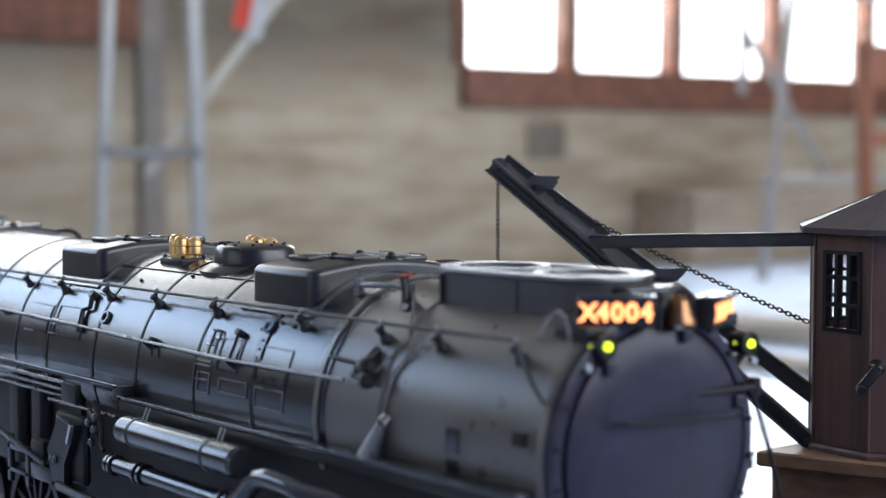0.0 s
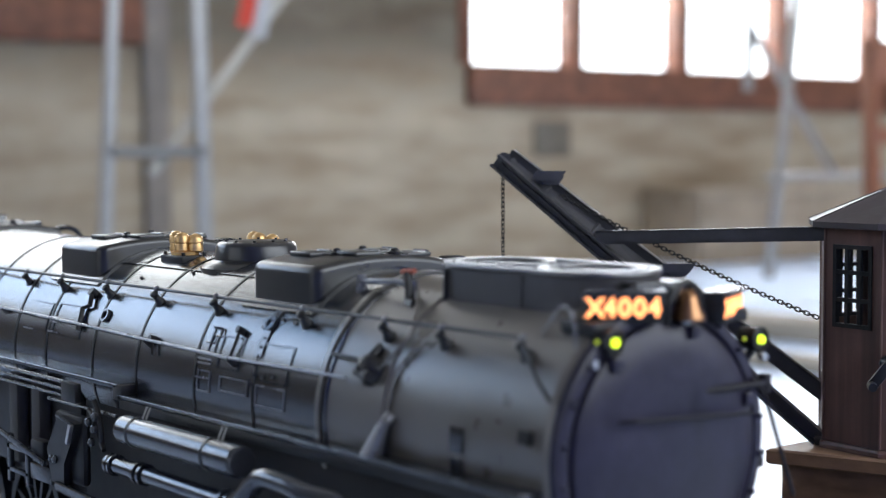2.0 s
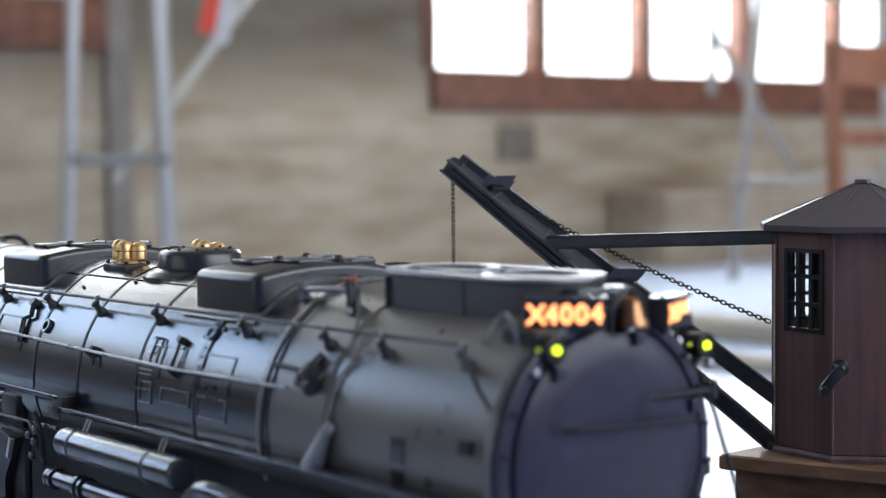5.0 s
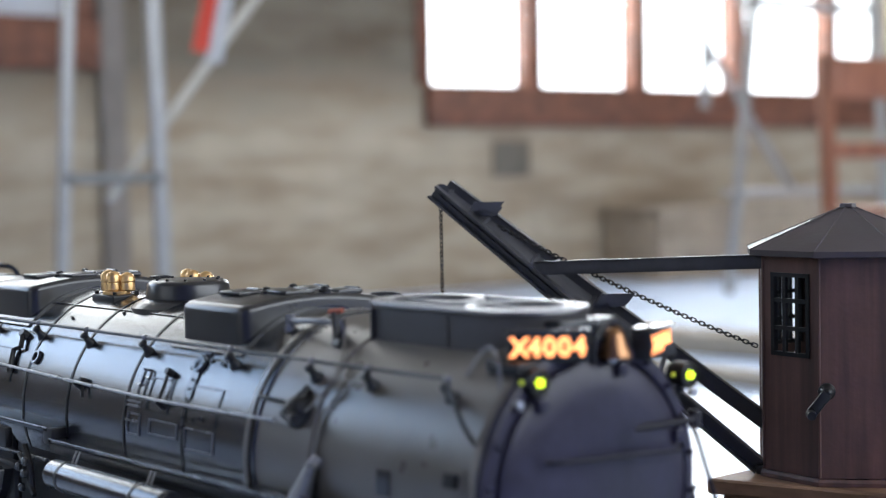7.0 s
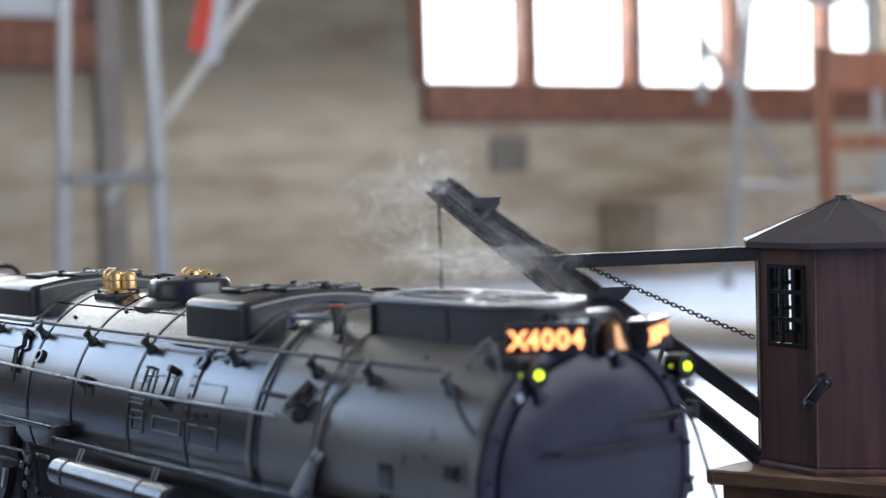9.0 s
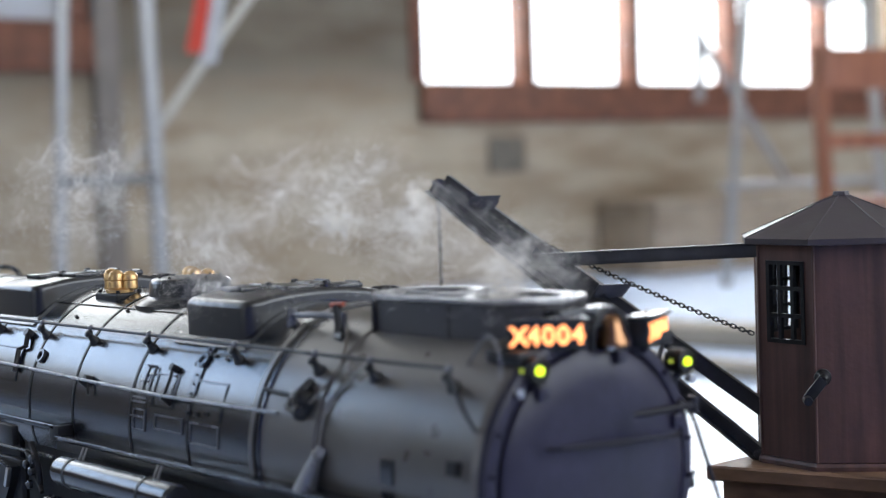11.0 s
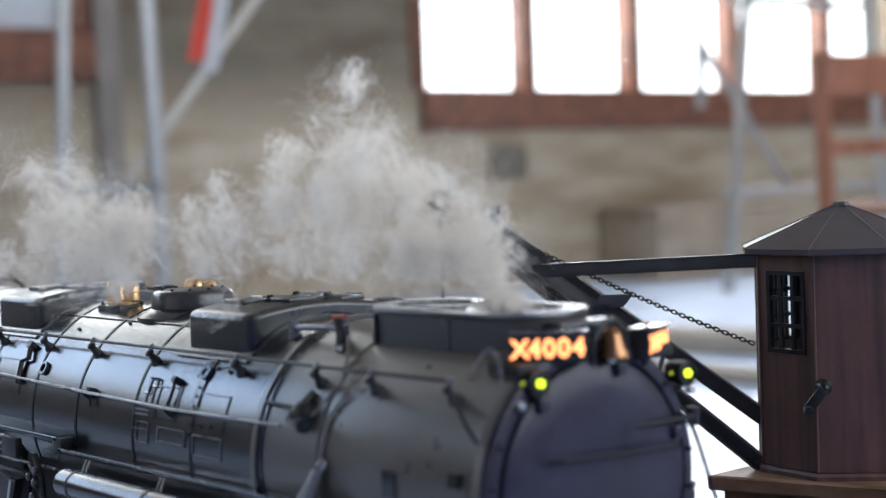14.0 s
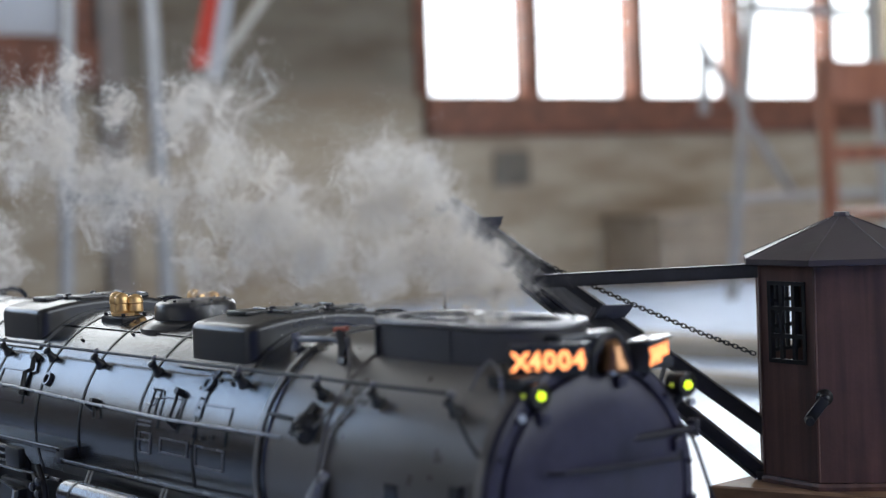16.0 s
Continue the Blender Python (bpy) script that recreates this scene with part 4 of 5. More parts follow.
        # thin rods added for the light caught along the board edges
        part("edge_highlight", rod(B(), (-0.50, ye, 0.1001), (-0.2195, ye, 0.1001), 0.00025, None, 6), M_GREYPIPE, L)
        part("edge_highlight", rod(B(), (-0.2185, ye, 0.0964), (-0.004, ye, 0.0964), 0.0002, None, 6), M_STEEL, L)
        part("board_step", box(B(), -0.2225, -0.216, y0, y1, 0.0945, 0.1000, 0.0004), M_BLACK, L)
        part("valance", box(B(), -0.2185, -0.004, y0 if s > 0 else y0 + 0.0004, y1 - 0.0004 if s > 0 else y1, 0.0915, 0.0947, 0.0004), M_BLACK, L)
        # long pipes under the rear board
        for k in range(3):
            z = 0.0968 - k * 0.0026
            part("pipe", tube(B(), [(-0.50, s * 0.049, z + 0.0005), (-0.2585 + 0.004 * k, s * 0.049, z)], 0.0008, 8), M_STEEL, L)
        part("pipe_clamp", box(B(), -0.259, -0.247, min(s * 0.0475, s * 0.0505), max(s * 0.0475, s * 0.0505), 0.0898, 0.0975, 0.0008), M_BLACK, L)
        part("pipe", tube(B(), [(-0.27, s * 0.050, 0.0895), (-0.2148, s * 0.050, 0.0895)], 0.0008, 8), M_STEEL, L)
        # air reservoir with bands and end caps
        bm = B()
        lathe(bm, [(-0.1995, 0.003), (-0.1990, 0.0045), (-0.1975, 0.0051), (-0.197, 0.0051), (-0.1965, 0.0051), (-0.1245, 0.0051), (-0.124, 0.0051), (-0.1235, 0.0051), (-0.1222, 0.0045), (-0.1218, 0.003)], (0, s * 0.055, 0.0878), (1, 0, 0), 28)
        res = part("air_reservoir", bm, M_PIPE, L, "glossy steel-grey air reservoir")
        for x in (-0.189, -0.1395):
            part("strap", lathe(B(), [(x - 0.0007, 0.0053), (x + 0.0007, 0.0053)], (0, s * 0.055, 0.0878), (1, 0, 0), 28), M_BLACK, res)
            for dx in (-0.0012, 0.0012):
                part("hanger", rod(B(), (x + dx + 0.003, s * 0.0545, 0.0925), (x + dx + 0.001, s * 0.0515, 0.0962), 0.0004, None, 6), M_BRIGHT, res)
        # lower pipe with couplings
        bm = B()
        rod(bm, (-0.208, s * 0.055, 0.0742), (-0.06, s * 0.055, 0.0735), 0.0030, None, 18)
        lp = part("steam_pipe", bm, M_PIPE, L)
        for x in (-0.2085, -0.206, -0.1885, -0.1845, -0.1325, -0.1285):
            part("coupling", lathe(B(), [(x - 0.0009, 0.0030), (x - 0.0009, 0.0038), (x + 0.0009, 0.0038), (x + 0.0009, 0.0030)], (0, s * 0.055, 0.0741), (1, 0, 0), 20, False), M_STEEL, lp)
        # bent delivery pipe ahead
        part("delivery_pipe", tube(B(), smooth_path([(-0.132, s * 0.057, 0.070), (-0.118, s * 0.058, 0.078), (-0.1075, s * 0.058, 0.0855), (-0.095, s * 0.058, 0.0862), (-0.083, s * 0.058, 0.0850), (-0.070, s * 0.056, 0.084), (-0.058, s * 0.054, 0.076), (-0.05, s * 0.053, 0.06)]), 0.0032, 12), M_PIPE, L)
        # gear frame, links and rods
        g = part("valve_gear", box(B(), -0.262, -0.238, min(s * 0.048, s * 0.052), max(s * 0.048, s * 0.052), 0.060, 0.0865, 0.002), M_BLACK, L)
        bm = B()
        y = s * 0.0535
        loft(bm, [[Vector((x, y + dy, z)) for x, z in ((-0.262, 0.072), (-0.252, 0.0855), (-0.238, 0.084), (-0.2405, 0.078), (-0.2475, 0.068), (-0.2475, 0.060), (-0.258, 0.060))] for dy in (-0.0015, 0.0015)])
        bmesh.ops.recalc_face_normals(bm, faces=bm.faces)
        part("link", bm, M_BLACK, g)
        # bright bars stand for the highlights on the link's edges
        part("link_highlight", bar(B(), (-0.2395, s * 0.0555, 0.0838), (-0.2425, s * 0.0555, 0.0765), 0.0022, 0.0018, 0.0003), M_BRIGHT, g)
        part("link_highlight", bar(B(), (-0.2515, s * 0.0555, 0.0860), (-0.2395, s * 0.0555, 0.0840), 0.0014, 0.0010, 0.0002), M_STEEL, g)
        part("reach_rod", bar(B(), (-0.31, s * 0.056, 0.0745), (-0.262, s * 0.056, 0.066), 0.0012, 0.0022, 0.0003), M_STEEL, g)
        part("side_rod", bar(B(), (-0.252, s * 0.056, 0.0595), (-0.12, s * 0.056, 0.0545), 0.002, 0.0036, 0.0006), M_STEEL, g)
        bm = B()
        box(bm, -0.278, -0.259, y - 0.0012, y + 0.0012, 0.058, 0.0645, 0.0006)
        part("crosshead", bm, M_STEEL, g)
        for x, z in ((-0.2575, 0.0685), (-0.2545, 0.0688), (-0.2265, 0.0865), (-0.2225, 0.0845), (-0.2215, 0.089), (-0.2245, 0.0795)):
            part("pin", lathe(B(), [(0, 0.0016), (0.0012, 0.0016), (0.0018, 0.0008)], (x, s * 0.0545, z), (0, s, 0), 10), M_STEEL, g)
        bm = B()
        tube(bm, smooth_path([(-0.232, s * 0.052, 0.090), (-0.226, s * 0.053, 0.087), (-0.2235, s * 0.053, 0.082), (-0.217, s * 0.054, 0.0775)]), 0.0009, 8)
        tube(bm, smooth_path([(-0.228, s * 0.052, 0.0935), (-0.2215, s * 0.053, 0.0865), (-0.2205, s * 0.053, 0.078)]), 0.0012, 8)
        part("lubricator_pipe", bm, M_BLACK, g)
        # firebox flank behind the gear
        part("ash_pan", box(B(), -0.48, -0.262, min(s * 0.030, s * 0.041), max(s * 0.030, s * 0.041), 0.055, 0.0975, 0.002), M_BLACK, L)
        # stays and brackets by the firebox
        for x in (-0.312, -0.291):
            part("stay", box(B(), x - 0.004, x + 0.004, min(s * 0.041, s * 0.0465), max(s * 0.041, s * 0.0465), 0.058, 0.0945, 0.0012), M_TABLE, L)
        for x0, x1, z0, z1 in ((-0.300, -0.297, 0.0535, 0.0725), (-0.283, -0.280, 0.0535, 0.068), (-0.300, -0.280, 0.0665, 0.0690), (-0.300, -0.280, 0.0575, 0.0595)):
            part("bracket_bar", box(B(), x0, x1, min(s * 0.0525, s * 0.0545), max(s * 0.0525, s * 0.0545), z0, z1, 0.0004), M_STEEL, L)
        part("oil_box", box(B(), -0.277, -0.266, min(s * 0.050, s * 0.055), max(s * 0.050, s * 0.055), 0.0665, 0.0735, 0.001), M_BLACK, L)
        # cylinder block
        bm = B()
        lathe(bm, [(-0.055, 0.008), (-0.053, 0.0125), (-0.018, 0.0125), (-0.016, 0.008)], (0, s * 0.045, 0.034), (1, 0, 0), 24)
        lathe(bm, [(-0.055, 0.005), (-0.053, 0.0075), (-0.018, 0.0075), (-0.016, 0.005)], (0, s * 0.043, 0.0545), (1, 0, 0), 20)
        part("cylinder", bm, M_BLACK, L)
    # deep black box, added as shade between the frames and the running boards
    part("lower_shade_box", box(B(), -0.262, -0.020, -0.0395, 0.0395, 0.048, 0.0905, 0.002), M_FLUE_SHADE, L, "matt black box that stands for shade under the running boards")
    # frame, cab
    part("frame", box(B(), -0.50, 0.01, -0.020, 0.020, 0.030, 0.064, 0.002), M_BLACK, L)
    part("pilot_deck", box(B(), -0.012, 0.03, -0.042, 0.042, 0.036, 0.042, 0.001), M_BLACK, L)
    bm = B()
    loft(bm, [[Vector((0.03, y, 0.036)) for y in (-0.04, 0.04)] + [Vector((0.026, y, 0.036)) for y in (0.04, -0.04)], [Vector((0.045, y, 0.006)) for y in (-0.03, 0.03)] + [Vector((0.038, y, 0.006)) for y in (0.03, -0.03)]])
    bmesh.ops.recalc_face_normals(bm, faces=bm.faces)
    part("pilot", bm, M_BLACK, L)
    cab = part("cab", rounded_box(-0.60, -0.52, -0.046, 0.046, 0.045, 0.150, 0.003, 0.008), M_BOILER, L)
    for s in (-1, 1):
        part("cab_window", box(B(), -0.585, -0.545, min(s * 0.0455, s * 0.0465), max(s * 0.0455, s * 0.0465), 0.108, 0.130, 0.0004), M_FLUE_SHADE, cab)
    # driving wheels
    def wheel_mesh(r, spokes):
        bm = B()
        lathe(bm, [(-0.0025, r * 0.86), (-0.0028, r), (-0.002, r + 0.0012), (-0.0015, r), (0.0025, r - 0.0003), (0.0025, r * 0.86)], (0, 0, 0), (0, -1, 0), 36, False)
        lathe(bm, [(-0.0026, r * 0.22), (0.0035, r * 0.22), (0.0045, r * 0.14)], (0, 0, 0), (0, -1, 0), 16)
        for k in range(spokes):
            q = 2 * math.pi * k / spokes
            bar(bm, (r * 0.18 * math.cos(q), 0, r * 0.18 * math.sin(q)), (r * 0.9 * math.cos(q), 0, r * 0.9 * math.sin(q)), 0.003, 0.002)
        return bm
    big = small = None
    rw = 0.0265
    xs = [-0.085, -0.143, -0.201, -0.259, -0.335, -0.393, -0.451, -0.509]
    for s in (-1, 1):
        for x in xs:
            if big is None:
                big = part("driving_wheel", wheel_mesh(rw, 14), M_BLACK, L)
                big.matrix_basis = pose(x, s * 0.0245, rw)
            else:
                share("driving_wheel", big, L, pose(x, s * 0.0245, rw, 0, 0, 0 if s < 0 else 180))
        for x in (-0.048, -0.006):
            if small is None:
                small = part("pilot_wheel", wheel_mesh(0.0145, 10), M_BLACK, L)
                small.matrix_basis = pose(x, s * 0.0245, 0.0145)
            else:
                share("pilot_wheel", small, L, pose(x, s * 0.0245, 0.0145, 0, 0, 0 if s < 0 else 180))


locomotive()


# ---- coaling tower with its boom ----
CAM_R = Vector((0.6324, 0.7746, 0))
CAM_D = Vector((-0.7746, 0.6324, 0))
TC = Vector((-0.0769, 0.2251, 0))
TZ0, TZ1 = 0.0695, 0.1530
TA = 0.0335
TURN = 10.5


def face_frame(k):
    """Middle, along and outward directions of side k of the octagon; side 0 faces the open front."""
    a = radians(45 * k + TURN)
    out = -CAM_D * math.cos(a) - CAM_R * math.sin(a)
    along = CAM_R * math.cos(a) - CAM_D * math.sin(a)
    return TC + out * TA, along, out


def tower():
    t = thing("coaling_tower", TC.x, TC.y, TZ0, "mahogany-stained octagonal wooden tower with dark roof", "model tower")
    half = TA * math.tan(radians(22.5))
    th = 0.0022
    for k in range(8):
        mid, al, out = face_frame(k)
        m = Matrix((al, out, Vector((0, 0, 1)))).transposed().to_4x4()
        m.translation = mid
        windowed = k in (1, 3, 5, 7)
        wa, wz0, wz1 = 0.0095, 0.1145, 0.1465
        bm = wall_mesh([(-wa, wa, wz0, wz1)] if windowed else [], -half, half, TZ0, TZ1, th)
        bmesh.ops.transform(bm, matrix=m, verts=bm.verts)
        w = part("wall_panel", bm, M_TOWER, t, smooth=False)
        # corner post
        cp = mid + al * half
        part("corner_post", rod(B(), (cp.x, cp.y, TZ0), (cp.x, cp.y, TZ1), 0.0006, None, 8), M_TOWER, t)
        if windowed:
            fr = B()
            for x0, x1, z0, z1 in ((-wa, -wa + 0.0016, wz0, wz1), (wa - 0.0016, wa, wz0, wz1), (-wa, wa, wz0, wz0 + 0.0016), (-wa, wa, wz1 - 0.0016, wz1)):
                box(fr, x0, x1, -0.0016, 0.0006, z0, z1, 0, m)
            f = part("window_frame", fr, M_BLACK, t, "black window frame", False)
            for i in (1, 2):
                z = wz0 + (wz1 - wz0) * i / 3
                part("glazing_bar", box(B(), -wa, wa, -0.0012, 0.0002, z - 0.0008, z + 0.0008, 0, m), M_BLACK, f, smooth=False)
                x = -wa + 2 * wa * i / 3
                part("glazing_bar", box(B(), x - 0.0008, x + 0.0008, -0.0012, 0.0002, wz0, wz1, 0, m), M_BLACK, f, smooth=False)
    # plinth and roof
    def octa(r, z, rot=0.0):
        return [Vector((TC.x, TC.y, z)) + (CAM_R * math.cos(radians(22.5 - TURN + 45 * i)) + CAM_D * math.sin(radians(22.5 - TURN + 45 * i))) * r for i in range(8)]
    c = 1 / math.cos(radians(22.5))
    bm = loft(B(), [octa(0.0348 * c, TZ0 - 0.003), octa(0.0348 * c, TZ0 - 0.0015), octa(0.0341 * c, TZ0 - 0.0003)])
    bmesh.ops.recalc_face_normals(bm, faces=bm.faces)
    part("plinth", bm, M_TOWER, t, smooth=False)
    bm = loft(B(), [octa(0.0345 * c, TZ1 - 0.0004), octa(0.0385 * c, TZ1), octa(0.0385 * c, TZ1 + 0.0022), octa(0.0028 * c, 0.1706), octa(0.0032 * c, 0.1708), octa(0.0029 * c, 0.1722)])
    bmesh.ops.recalc_face_normals(bm, faces=bm.faces)
    roof = part("roof", bm, M_ROOF, t, "dark pyramidal roof", False)
    for i in range(8):
        a, b = octa(0.0385 * c, TZ1 + 0.0022)[i], octa(0.0028 * c, 0.1707)[i]
        part("hip", rod(B(), a, b, 0.0003, None, 6), M_ROOF, roof)
    # crank handle on the front side
    mid, al, out = face_frame(0)
    p = mid + al * -0.0112 + Vector((0, 0, 0.1025))
    bm = B()
    lathe(bm, [(-0.001, 0.0034), (0.0012, 0.0032), (0.0022, 0.0022), (0.005, 0.0018), (0.0058, 0.0008)], p, out, 16)
    tip = p + al * -0.0062 + Vector((0, 0, -0.0078)) + out * 0.005
    bar(bm, p + out * 0.0048, tip, 0.0022, 0.0042, 0.0006)
    rod(bm, tip - out * 0.001, tip + out * 0.0055, 0.0019, 0.0016, 12)
    part("crank", bm, M_BLACK, t, "black cast crank handle")


def base_block():
    t = thing("base_block", TC.x, TC.y, -0.022, "oiled oak base block under the coaling tower", "wooden base")
    c, u, v = Vector((-0.1058, 0.1733, 0)), Vector((0.95, 0.312, 0)), Vector((0, 1, 0))
    top = TZ0 - 0.0031

    def plan(inset, z):
        e = inset
        return [c + u * p + v * q + Vector((0, 0, z)) for p, q in ((e, e), (0.16 - e, e), (0.16 - e, 0.11 - e), (e, 0.11 - e))]
    for nm, r, z0, z1, bv in (("top_board", 0.0, 0.0604, top, 0.0008), ("riser", 0.004, -0.0218, 0.0602, 0.0004)):
        bm = loft(B(), [plan(r + bv, z0), plan(r, z0 + bv), plan(r, z1 - bv), plan(r + bv, z1)])
        bmesh.ops.recalc_face_normals(bm, faces=bm.faces)
        part(nm, bm, M_BASE, t, smooth=False)


def channel(bm, p0, p1, w, h, t, flip=False):
    """A rolled channel from p0 to p1: web and two flanges."""
    p0, p1 = Vector(p0), Vector(p1)
    d = p1 - p0
    L = d.length
    d.normalize()
    s = d.cross(Vector((0, 0, 1))).normalized()
    u = s.cross(d)
    m = Matrix((d, s, u)).transposed().to_4x4()
    m.translation = p0
    y = -w / 2 if flip else w / 2
    box(bm, 0, L, min(y, y - math.copysign(t, y)), max(y, y - math.copysign(t, y)), -h / 2, h / 2, 0, m)
    box(bm, 0, L, -w / 2, w / 2, h / 2 - t, h / 2, 0, m)
    box(bm, 0, L, -w / 2, w / 2, -h / 2, -h / 2 + t, 0, m)
    return bm


def boom():
    t = thing("coaling_boom", -0.16, 0.17, 0.07, "blackened metal coaling boom of paired channels", "boom")
    a0, a1 = Vector((-0.0975, 0.1955, 0.0690)), Vector((-0.2207, 0.133, 0.1793))
    b0, b1 = Vector((-0.1065, 0.2120, 0.0835)), Vector((-0.2275, 0.1475, 0.1812))
    part("channel", channel(B(), a0, a1, 0.0042, 0.0062, 0.0009), M_BOOM, t, smooth=False)
    part("channel", channel(B(), b0, b1, 0.0042, 0.0062, 0.0009, True), M_BOOM, t, smooth=False)
    part("strut", channel(B(), (-0.0975, 0.2005, 0.1500), (-0.181, 0.1545, 0.1468), 0.004, 0.0056, 0.0009, True), M_BOOM, t, smooth=False)
    for f in (0.3, 0.52, 0.7, 0.86, 0.98):
        part("spacer", rod(B(), a0.lerp(a1, f), b0.lerp(b1, f), 0.0011, None, 8), M_BOOM, t)
    # cover plate over the upper part
    bm = B()
    rows = []
    for f in (0.40, 0.7, 0.985):
        a, b = a0.lerp(a1, f), b0.lerp(b1, f)
        rows.append([a + Vector((0, 0, 0.0006)), b + Vector((0, 0, 0.0006)), b - Vector((0, 0, 0.0006)), a - Vector((0, 0, 0.0006))])
    loft(bm, rows)
    bmesh.ops.recalc_face_normals(bm, faces=bm.faces)
    part("cover_plate", bm, M_BOOM, t, smooth=False)
    # pulley cheeks
    for f, w, lift in ((0.855, 0.012, 0.006), (0.45, 0.013, 0.0100)):
        p = a0.lerp(a1, f) * 0.5 + b0.lerp(b1, f) * 0.5 + Vector((0, 0, lift))
        for s in (-1, 1):
            bm = B()
            q = p + CAM_D * 0.005 * s + Vector((0, 0, 0.0012 * -s))
            loft(bm, [[q + CAM_R * x + Vector((0, 0, z)) + CAM_D * dy for x, z in ((-w * 0.55, -0.0016), (w * 0.45, -0.0016), (w * 0.68, 0.0022), (-w * 0.4, 0.0022))] for dy in (-0.0006, 0.0006)])
            bmesh.ops.recalc_face_normals(bm, faces=bm.faces)
            part("pulley_cheek", bm, M_BOOM, t, smooth=False)
        part("pulley", lathe(B(), [(-0.004, 0.0026), (-0.003, 0.0016), (0.003, 0.0016), (0.004, 0.0026)], p, CAM_D, 14), M_BOOM, t)
    part("tip_pulley", lathe(B(), [(-0.003, 0.003), (-0.0015, 0.002), (0.0015, 0.002), (0.003, 0.003)], (-0.2225, 0.1395, 0.1795), CAM_D, 14), M_BOOM, t)
    part("foot_hook", bar(B(), a0 + Vector((-0.002, 0, -0.001)), a0 + Vector((0.004, 0.002, -0.0005)), 0.004, 0.004, 0.001), M_BOOM, t)


def link_mesh(L, w, r):
    pts = []
    for k in range(10):
        q = 2 * math.pi * k / 10
        c = (L / 2 - w / 2) * (1 if math.cos(q) > 0 else -1)
        pts.append(Vector((c + w / 2 * math.cos(q), w / 2 * math.sin(q), 0)))
    bm = B()
    rings = []
    n = len(pts)
    for i, p in enumerate(pts):
        d = (pts[(i + 1) % n] - pts[i - 1]).normalized()
        u = d.cross(Vector((0, 0, 1)))
        rings.append([p + u * r * math.cos(a) + Vector((0, 0, 1)) * r * math.sin(a) for a in (0, math.pi / 2, math.pi, 1.5 * math.pi)])
    rings.append(rings[0])
    loft(bm, rings, False)
    bmesh.ops.remove_doubles(bm, verts=bm.verts, dist=1e-6)
    bmesh.ops.recalc_face_normals(bm, faces=bm.faces)
    return bm


def chain(path, label, cat_name):
    t = thing(cat_name, *path[0], label, "chain", "chains of the boom")
    L = 0.0026
    pts = [Vector(p) for p in path]
    acc = 0.0
    first = None
    i, pos = 0, pts[0].copy()
    k = 0
    total = sum((b - a).length for a, b in zip(pts, pts[1:]))
    n = int(total / (L * 0.72))
    for k in range(n + 1):
        want = total * k / n
        run = 0
        for a, b in zip(pts, pts[1:]):
            seg = (b - a).length
            if run + seg >= want - 1e-9:
                p = a.lerp(b, min(1, (want - run) / seg))
                d = (b - a).normalized()
                break
            run += seg
        u, v = frame_of(d)
        if k % 2:
            u, v = v, -u
        m = Matrix((d, u, v)).transposed().to_4x4()
        m.translation = p
        if first is None:
            first = part("link", link_mesh(L, 0.0015, 0.00028), M_CHAIN, t)
            first.matrix_basis = m
        else:
            share("link", first, t, m)


tower()
base_block()
boom()
chain([(-0.2198, 0.1365, 0.1755), (-0.2190, 0.1358, 0.122)], "fine black chain hanging from the boom tip", "hanging_chain")
sag = []
c0, c1 = Vector((-0.1975, 0.1500, 0.1640)), Vector((-0.0960, 0.1905, 0.1178))
for k in range(13):
    f = k / 12
    p = c0.lerp(c1, f)
    p.z -= 0.0018 * 4 * f * (1 - f)
    sag.append(tuple(p))
chain(sag, "fine black chain sagging from the boom to the tower", "sagging_chain")


# ---- smoke from the stack ----
M_SMOKE = bpy.data.materials.new("white_smoke")
M_SMOKE.use_nodes = True
_n = M_SMOKE.node_tree
_n.nodes.remove(_n.nodes["Principled BSDF"])
_d = _n.nodes.new("ShaderNodeBsdfDiffuse")
_t = _n.nodes.new("ShaderNodeBsdfTranslucent")
_m = _n.nodes.new("ShaderNodeMixShader")
_d.inputs[0].default_value = (0.94, 0.90, 0.83, 1)
_t.inputs[0].default_value = (0.94, 0.90, 0.83, 1)
_n.links.new(_d.outputs[0], _m.inputs[1])
_n.links.new(_t.outputs[0], _m.inputs[2])
_n.links.new(_m.outputs[0], _n.nodes["Material Output"].inputs[0])

SPECK = 0.00022


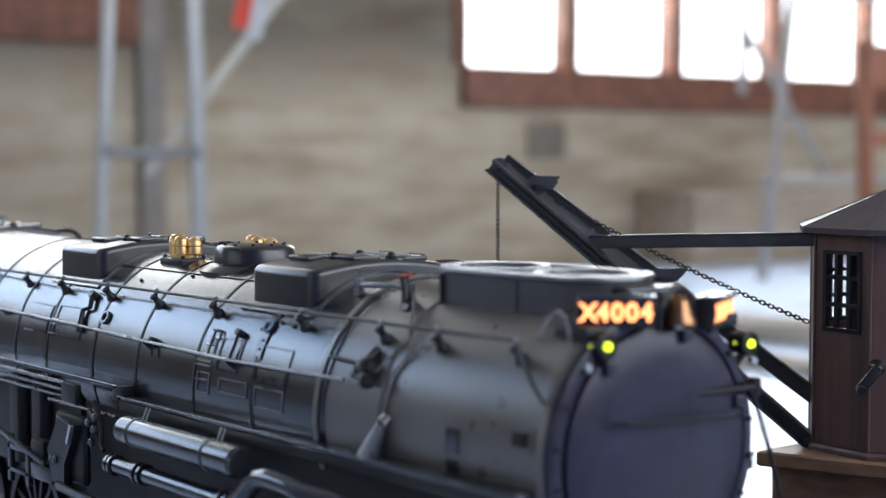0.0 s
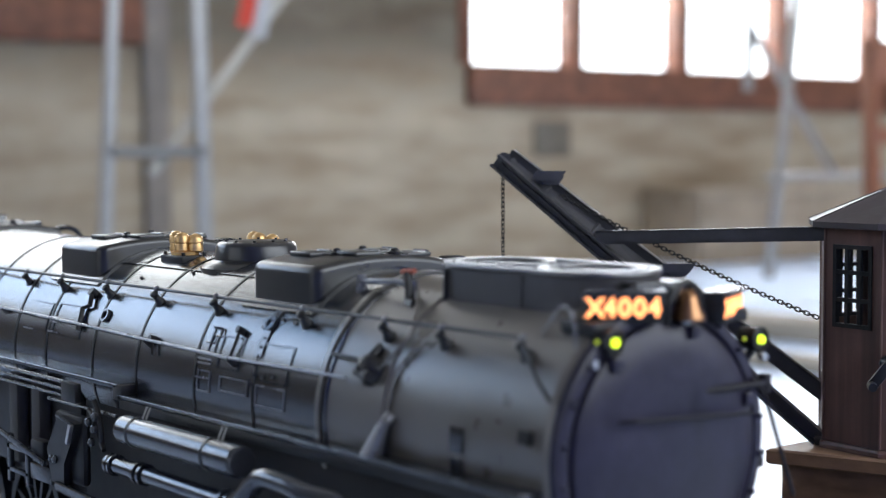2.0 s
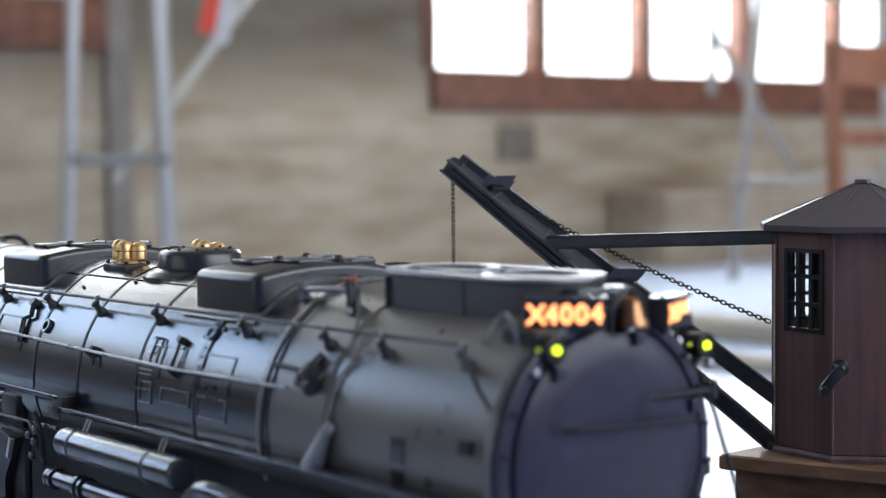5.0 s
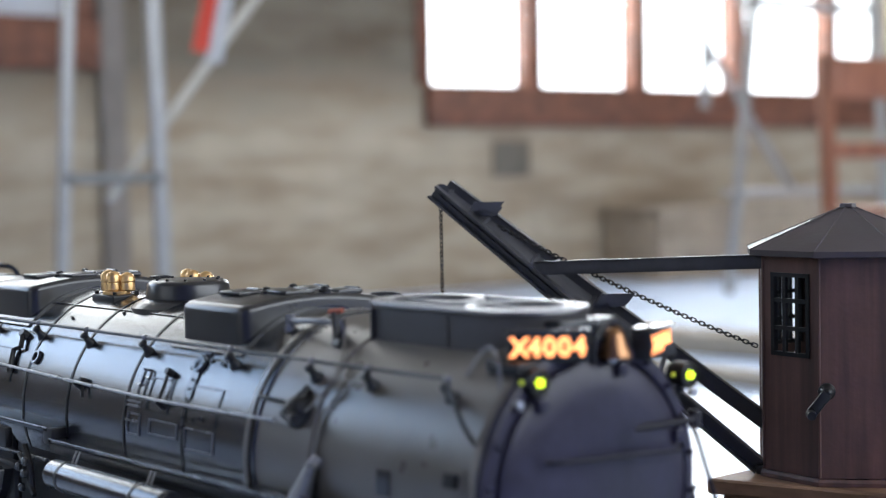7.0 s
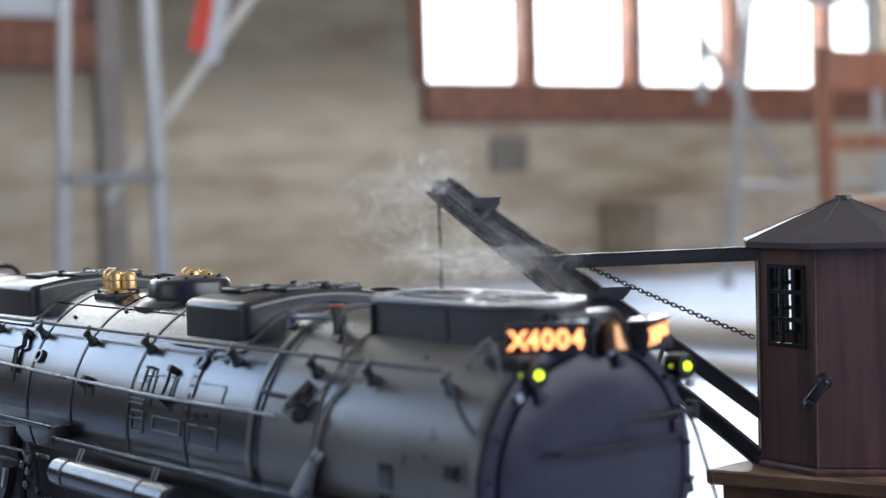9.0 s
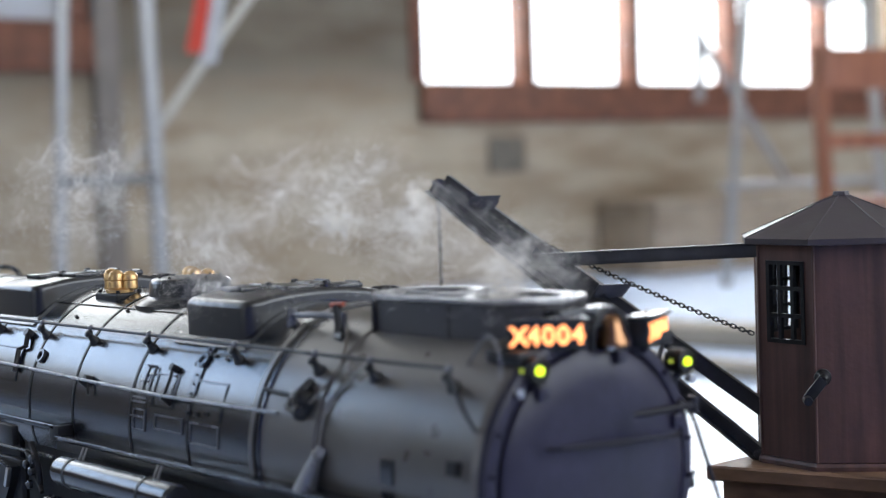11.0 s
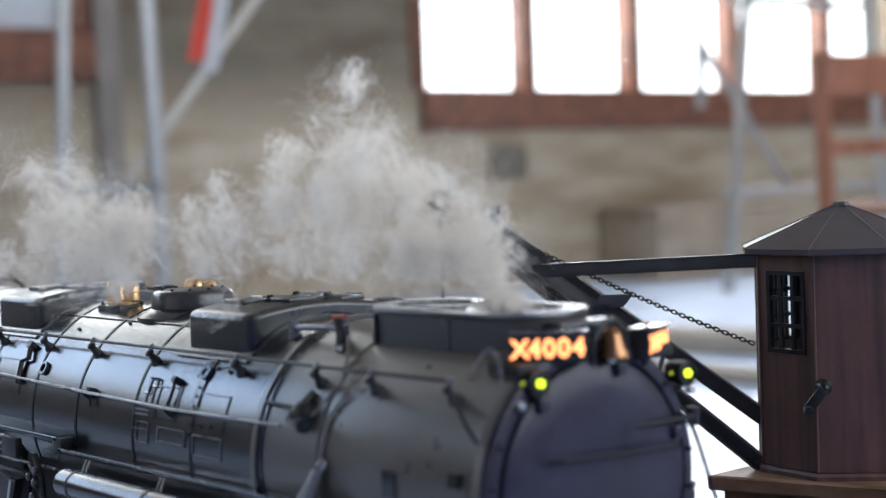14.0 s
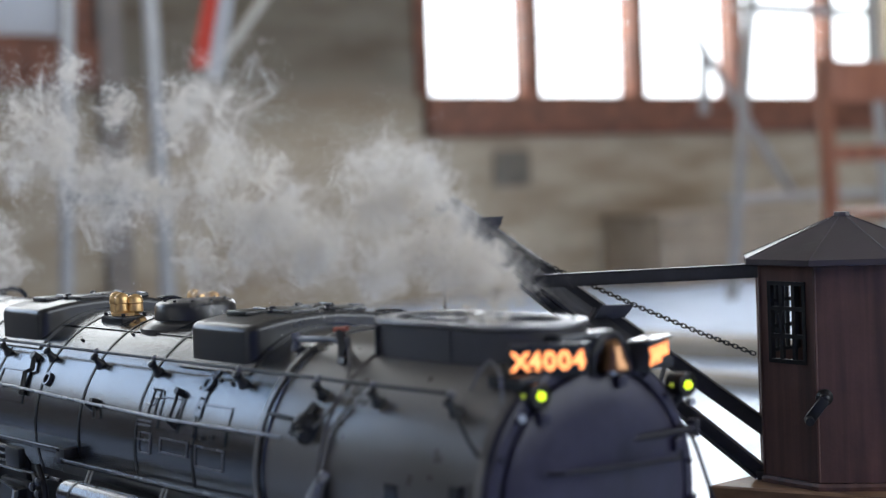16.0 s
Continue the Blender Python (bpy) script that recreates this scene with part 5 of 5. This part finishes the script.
def puff_mesh(seed, radius, count, stretch):
    """A curl of smoke: very many tiny flakes gathered along rolled-up wisps."""
    rng = random.Random(seed)
    off = Vector((rng.uniform(0, 50), rng.uniform(0, 50), rng.uniform(0, 50)))
    co = np.empty((count * 3, 3), np.float32)
    rolls = []
    for k in range(6):
        q, d = rng.uniform(0, 2 * math.pi), rng.uniform(0.15, 0.62)
        rolls.append((Vector((d * math.cos(q), rng.uniform(-0.3, 0.3), d * math.sin(q))), rng.uniform(0.28, 0.55), rng.uniform(0, 6.3), rng.choice((-1, 1)) * rng.uniform(5.0, 8.5), rng.gauss(0, 0.35), rng.gauss(0, 0.35)))
    for i in range(count):
        if rng.random() < 0.62:
            c, w, a0, wind, ta, tb = rolls[rng.randrange(6)]
            f = rng.random() ** 0.7
            q, h = a0 + wind * f, rng.gauss(0, 0.33)
            rr = w * (0.12 + 0.95 * f) + rng.gauss(0, 0.018 + 0.05 * f * f)
            p = c + Vector((rr * math.cos(q) + h * ta, h, rr * math.sin(q) * 0.85 + h * tb))
        else:
            p = Vector((rng.gauss(0, 0.40), rng.gauss(0, 0.36), rng.gauss(0, 0.36)))
        for k in range(3):
            q = p * 1.5 + off
            p = p + noise.noise_vector(q) * 0.15 + noise.noise_vector(q * 2.7) * 0.06
        p = Vector((p.x * stretch[0], p.y * stretch[1], p.z * stretch[2])) * radius
        if p.length > 0.034:
            p *= 0.034 / p.length * rng.random() ** 0.4
        u, v = frame_of((rng.gauss(0, 1), rng.gauss(0, 1), rng.gauss(0, 1)))
        s = SPECK * rng.uniform(0.7, 1.25)
        co[i * 3], co[i * 3 + 1], co[i * 3 + 2] = p + u * s * 0.6, p - u * s * 0.4 + v * s * 0.55, p - u * s * 0.4 - v * s * 0.55
    me = bpy.data.meshes.new("smoke_puff")
    me.from_pydata(co.tolist(), [], np.arange(count * 3).reshape(-1, 3).tolist())
    me.materials.append(M_SMOKE)
    return me


PUFFS = []


def pulse(t):
    """The stack's beat: 0 between two chuffs, 1 at a chuff."""
    return 0.5 + 0.5 * math.cos((t - 13.12) * 2 * math.pi / 0.78)


def smoke():
    kinds = {
        "jet": [puff_mesh(11 + i, 0.0088, 10500, (1.2, 0.7, 0.95)) for i in range(5)],
        "wide": [puff_mesh(31 + i, 0.0195, 24000, (1.15, 0.8, 1.0)) for i in range(6)],
        "thin": [puff_mesh(51 + i, 0.021, 9000, (1.3, 0.8, 0.8)) for i in range(3)],
    }
    rng = random.Random(7)
    plan = [(8.5 + 0.16 * i, "thin") for i in range(8)]
    plan += [(9.75 + 0.15 * i, ("thin", "thin", "jet")[i % 3]) for i in range(8)]
    t = 10.95
    while t < 15.97:
        plan.append((t, "jet"))
        t += (0.090 if t < 11.6 else 0.050) - 0.018 * pulse(t)
    t = 10.9
    while t < 15.9:
        plan.append((t, "thin" if t < 11.3 else "wide"))
        t += 0.21 - 0.11 * pulse(t)
    for t0, kind in plan:
        me = kinds[kind][rng.randrange(len(kinds[kind]))]
        ob = tagged(new("smoke_puff", me), "thin curl of white smoke drifting from the stack", "smoke", "smoke from the stack")
        PUFFS.append((ob, t0, kind, [rng.uniform(-1, 1) for k in range(8)]))


smoke()
DRIFT = Vector((-0.80, -0.60, 0.0))


def puff_rows(t0, kind, r):
    """From inside the smokebox, up out of the front flue, then away rearwards."""
    hide = Vector((-0.048, 0, 0.103))
    # the draught presses the plume down early and late, and lets it climb between
    climb = max(0.0, min(1.0, (t0 - 12.7) / 0.4)) - 0.55 * max(0.0, min(1.0, (t0 - 14.6) / 0.4))
    lift = (0.033 + 0.008 * climb + 0.021 * climb * pulse(t0)) * (0.70 + 0.42 * r[0])
    speed = 1.0 + 0.16 * r[1] - 0.10 * climb
    src = Vector(((-0.036 if kind == "wide" else -0.024) + 0.008 * r[2], 0.005 * r[3], 0.0))
    turn = 75 * r[4]

    def at(dt):
        go = speed * (0.008 * min(1.0, dt / 0.25) + 0.052 * dt * (0.5 + 0.6 * min(dt, 2.0)))
        p = src + DRIFT * go + Vector((0.6, -0.8, 0)) * 0.012 * r[6] * min(1, dt / 0.8)
        k = 1 - math.exp(-dt / 0.36)
        p.z = 0.138 + 0.014 * min(1.0, dt / 0.12) + lift * k + (0.002 + 0.004 * climb + 0.011 * r[5]) * dt
        if dt > 0.3:
            p.z = max(p.z, 0.164)
        return p
    rows = [(0.0, hide, 0.0), (t0 - 0.12, hide, 0.0)]
    steps = [0.0, 0.12, 0.25, 0.42, 0.65, 1.0, 1.5, 2.2, 3.0, 4.0, 5.5]
    for dt in steps:
        if t0 + dt < 15.99:
            rows.append((t0 + dt, at(dt), turn * dt * 0.5))
    last = 16.0 - t0
    if last < steps[-1]:
        rows.append((16.0, at(max(0.0, last)), turn * last * 0.5))
    else:
        rows.append((16.0, rows[-1][1], rows[-1][2]))
    return [(t, pose(p.x, p.y, p.z, 0, a, a * 0.4)) for t, p, a in rows]


def motions():
    for ob, t0, kind, r in PUFFS:
        walk(ob, puff_rows(t0, kind, r))


motions()
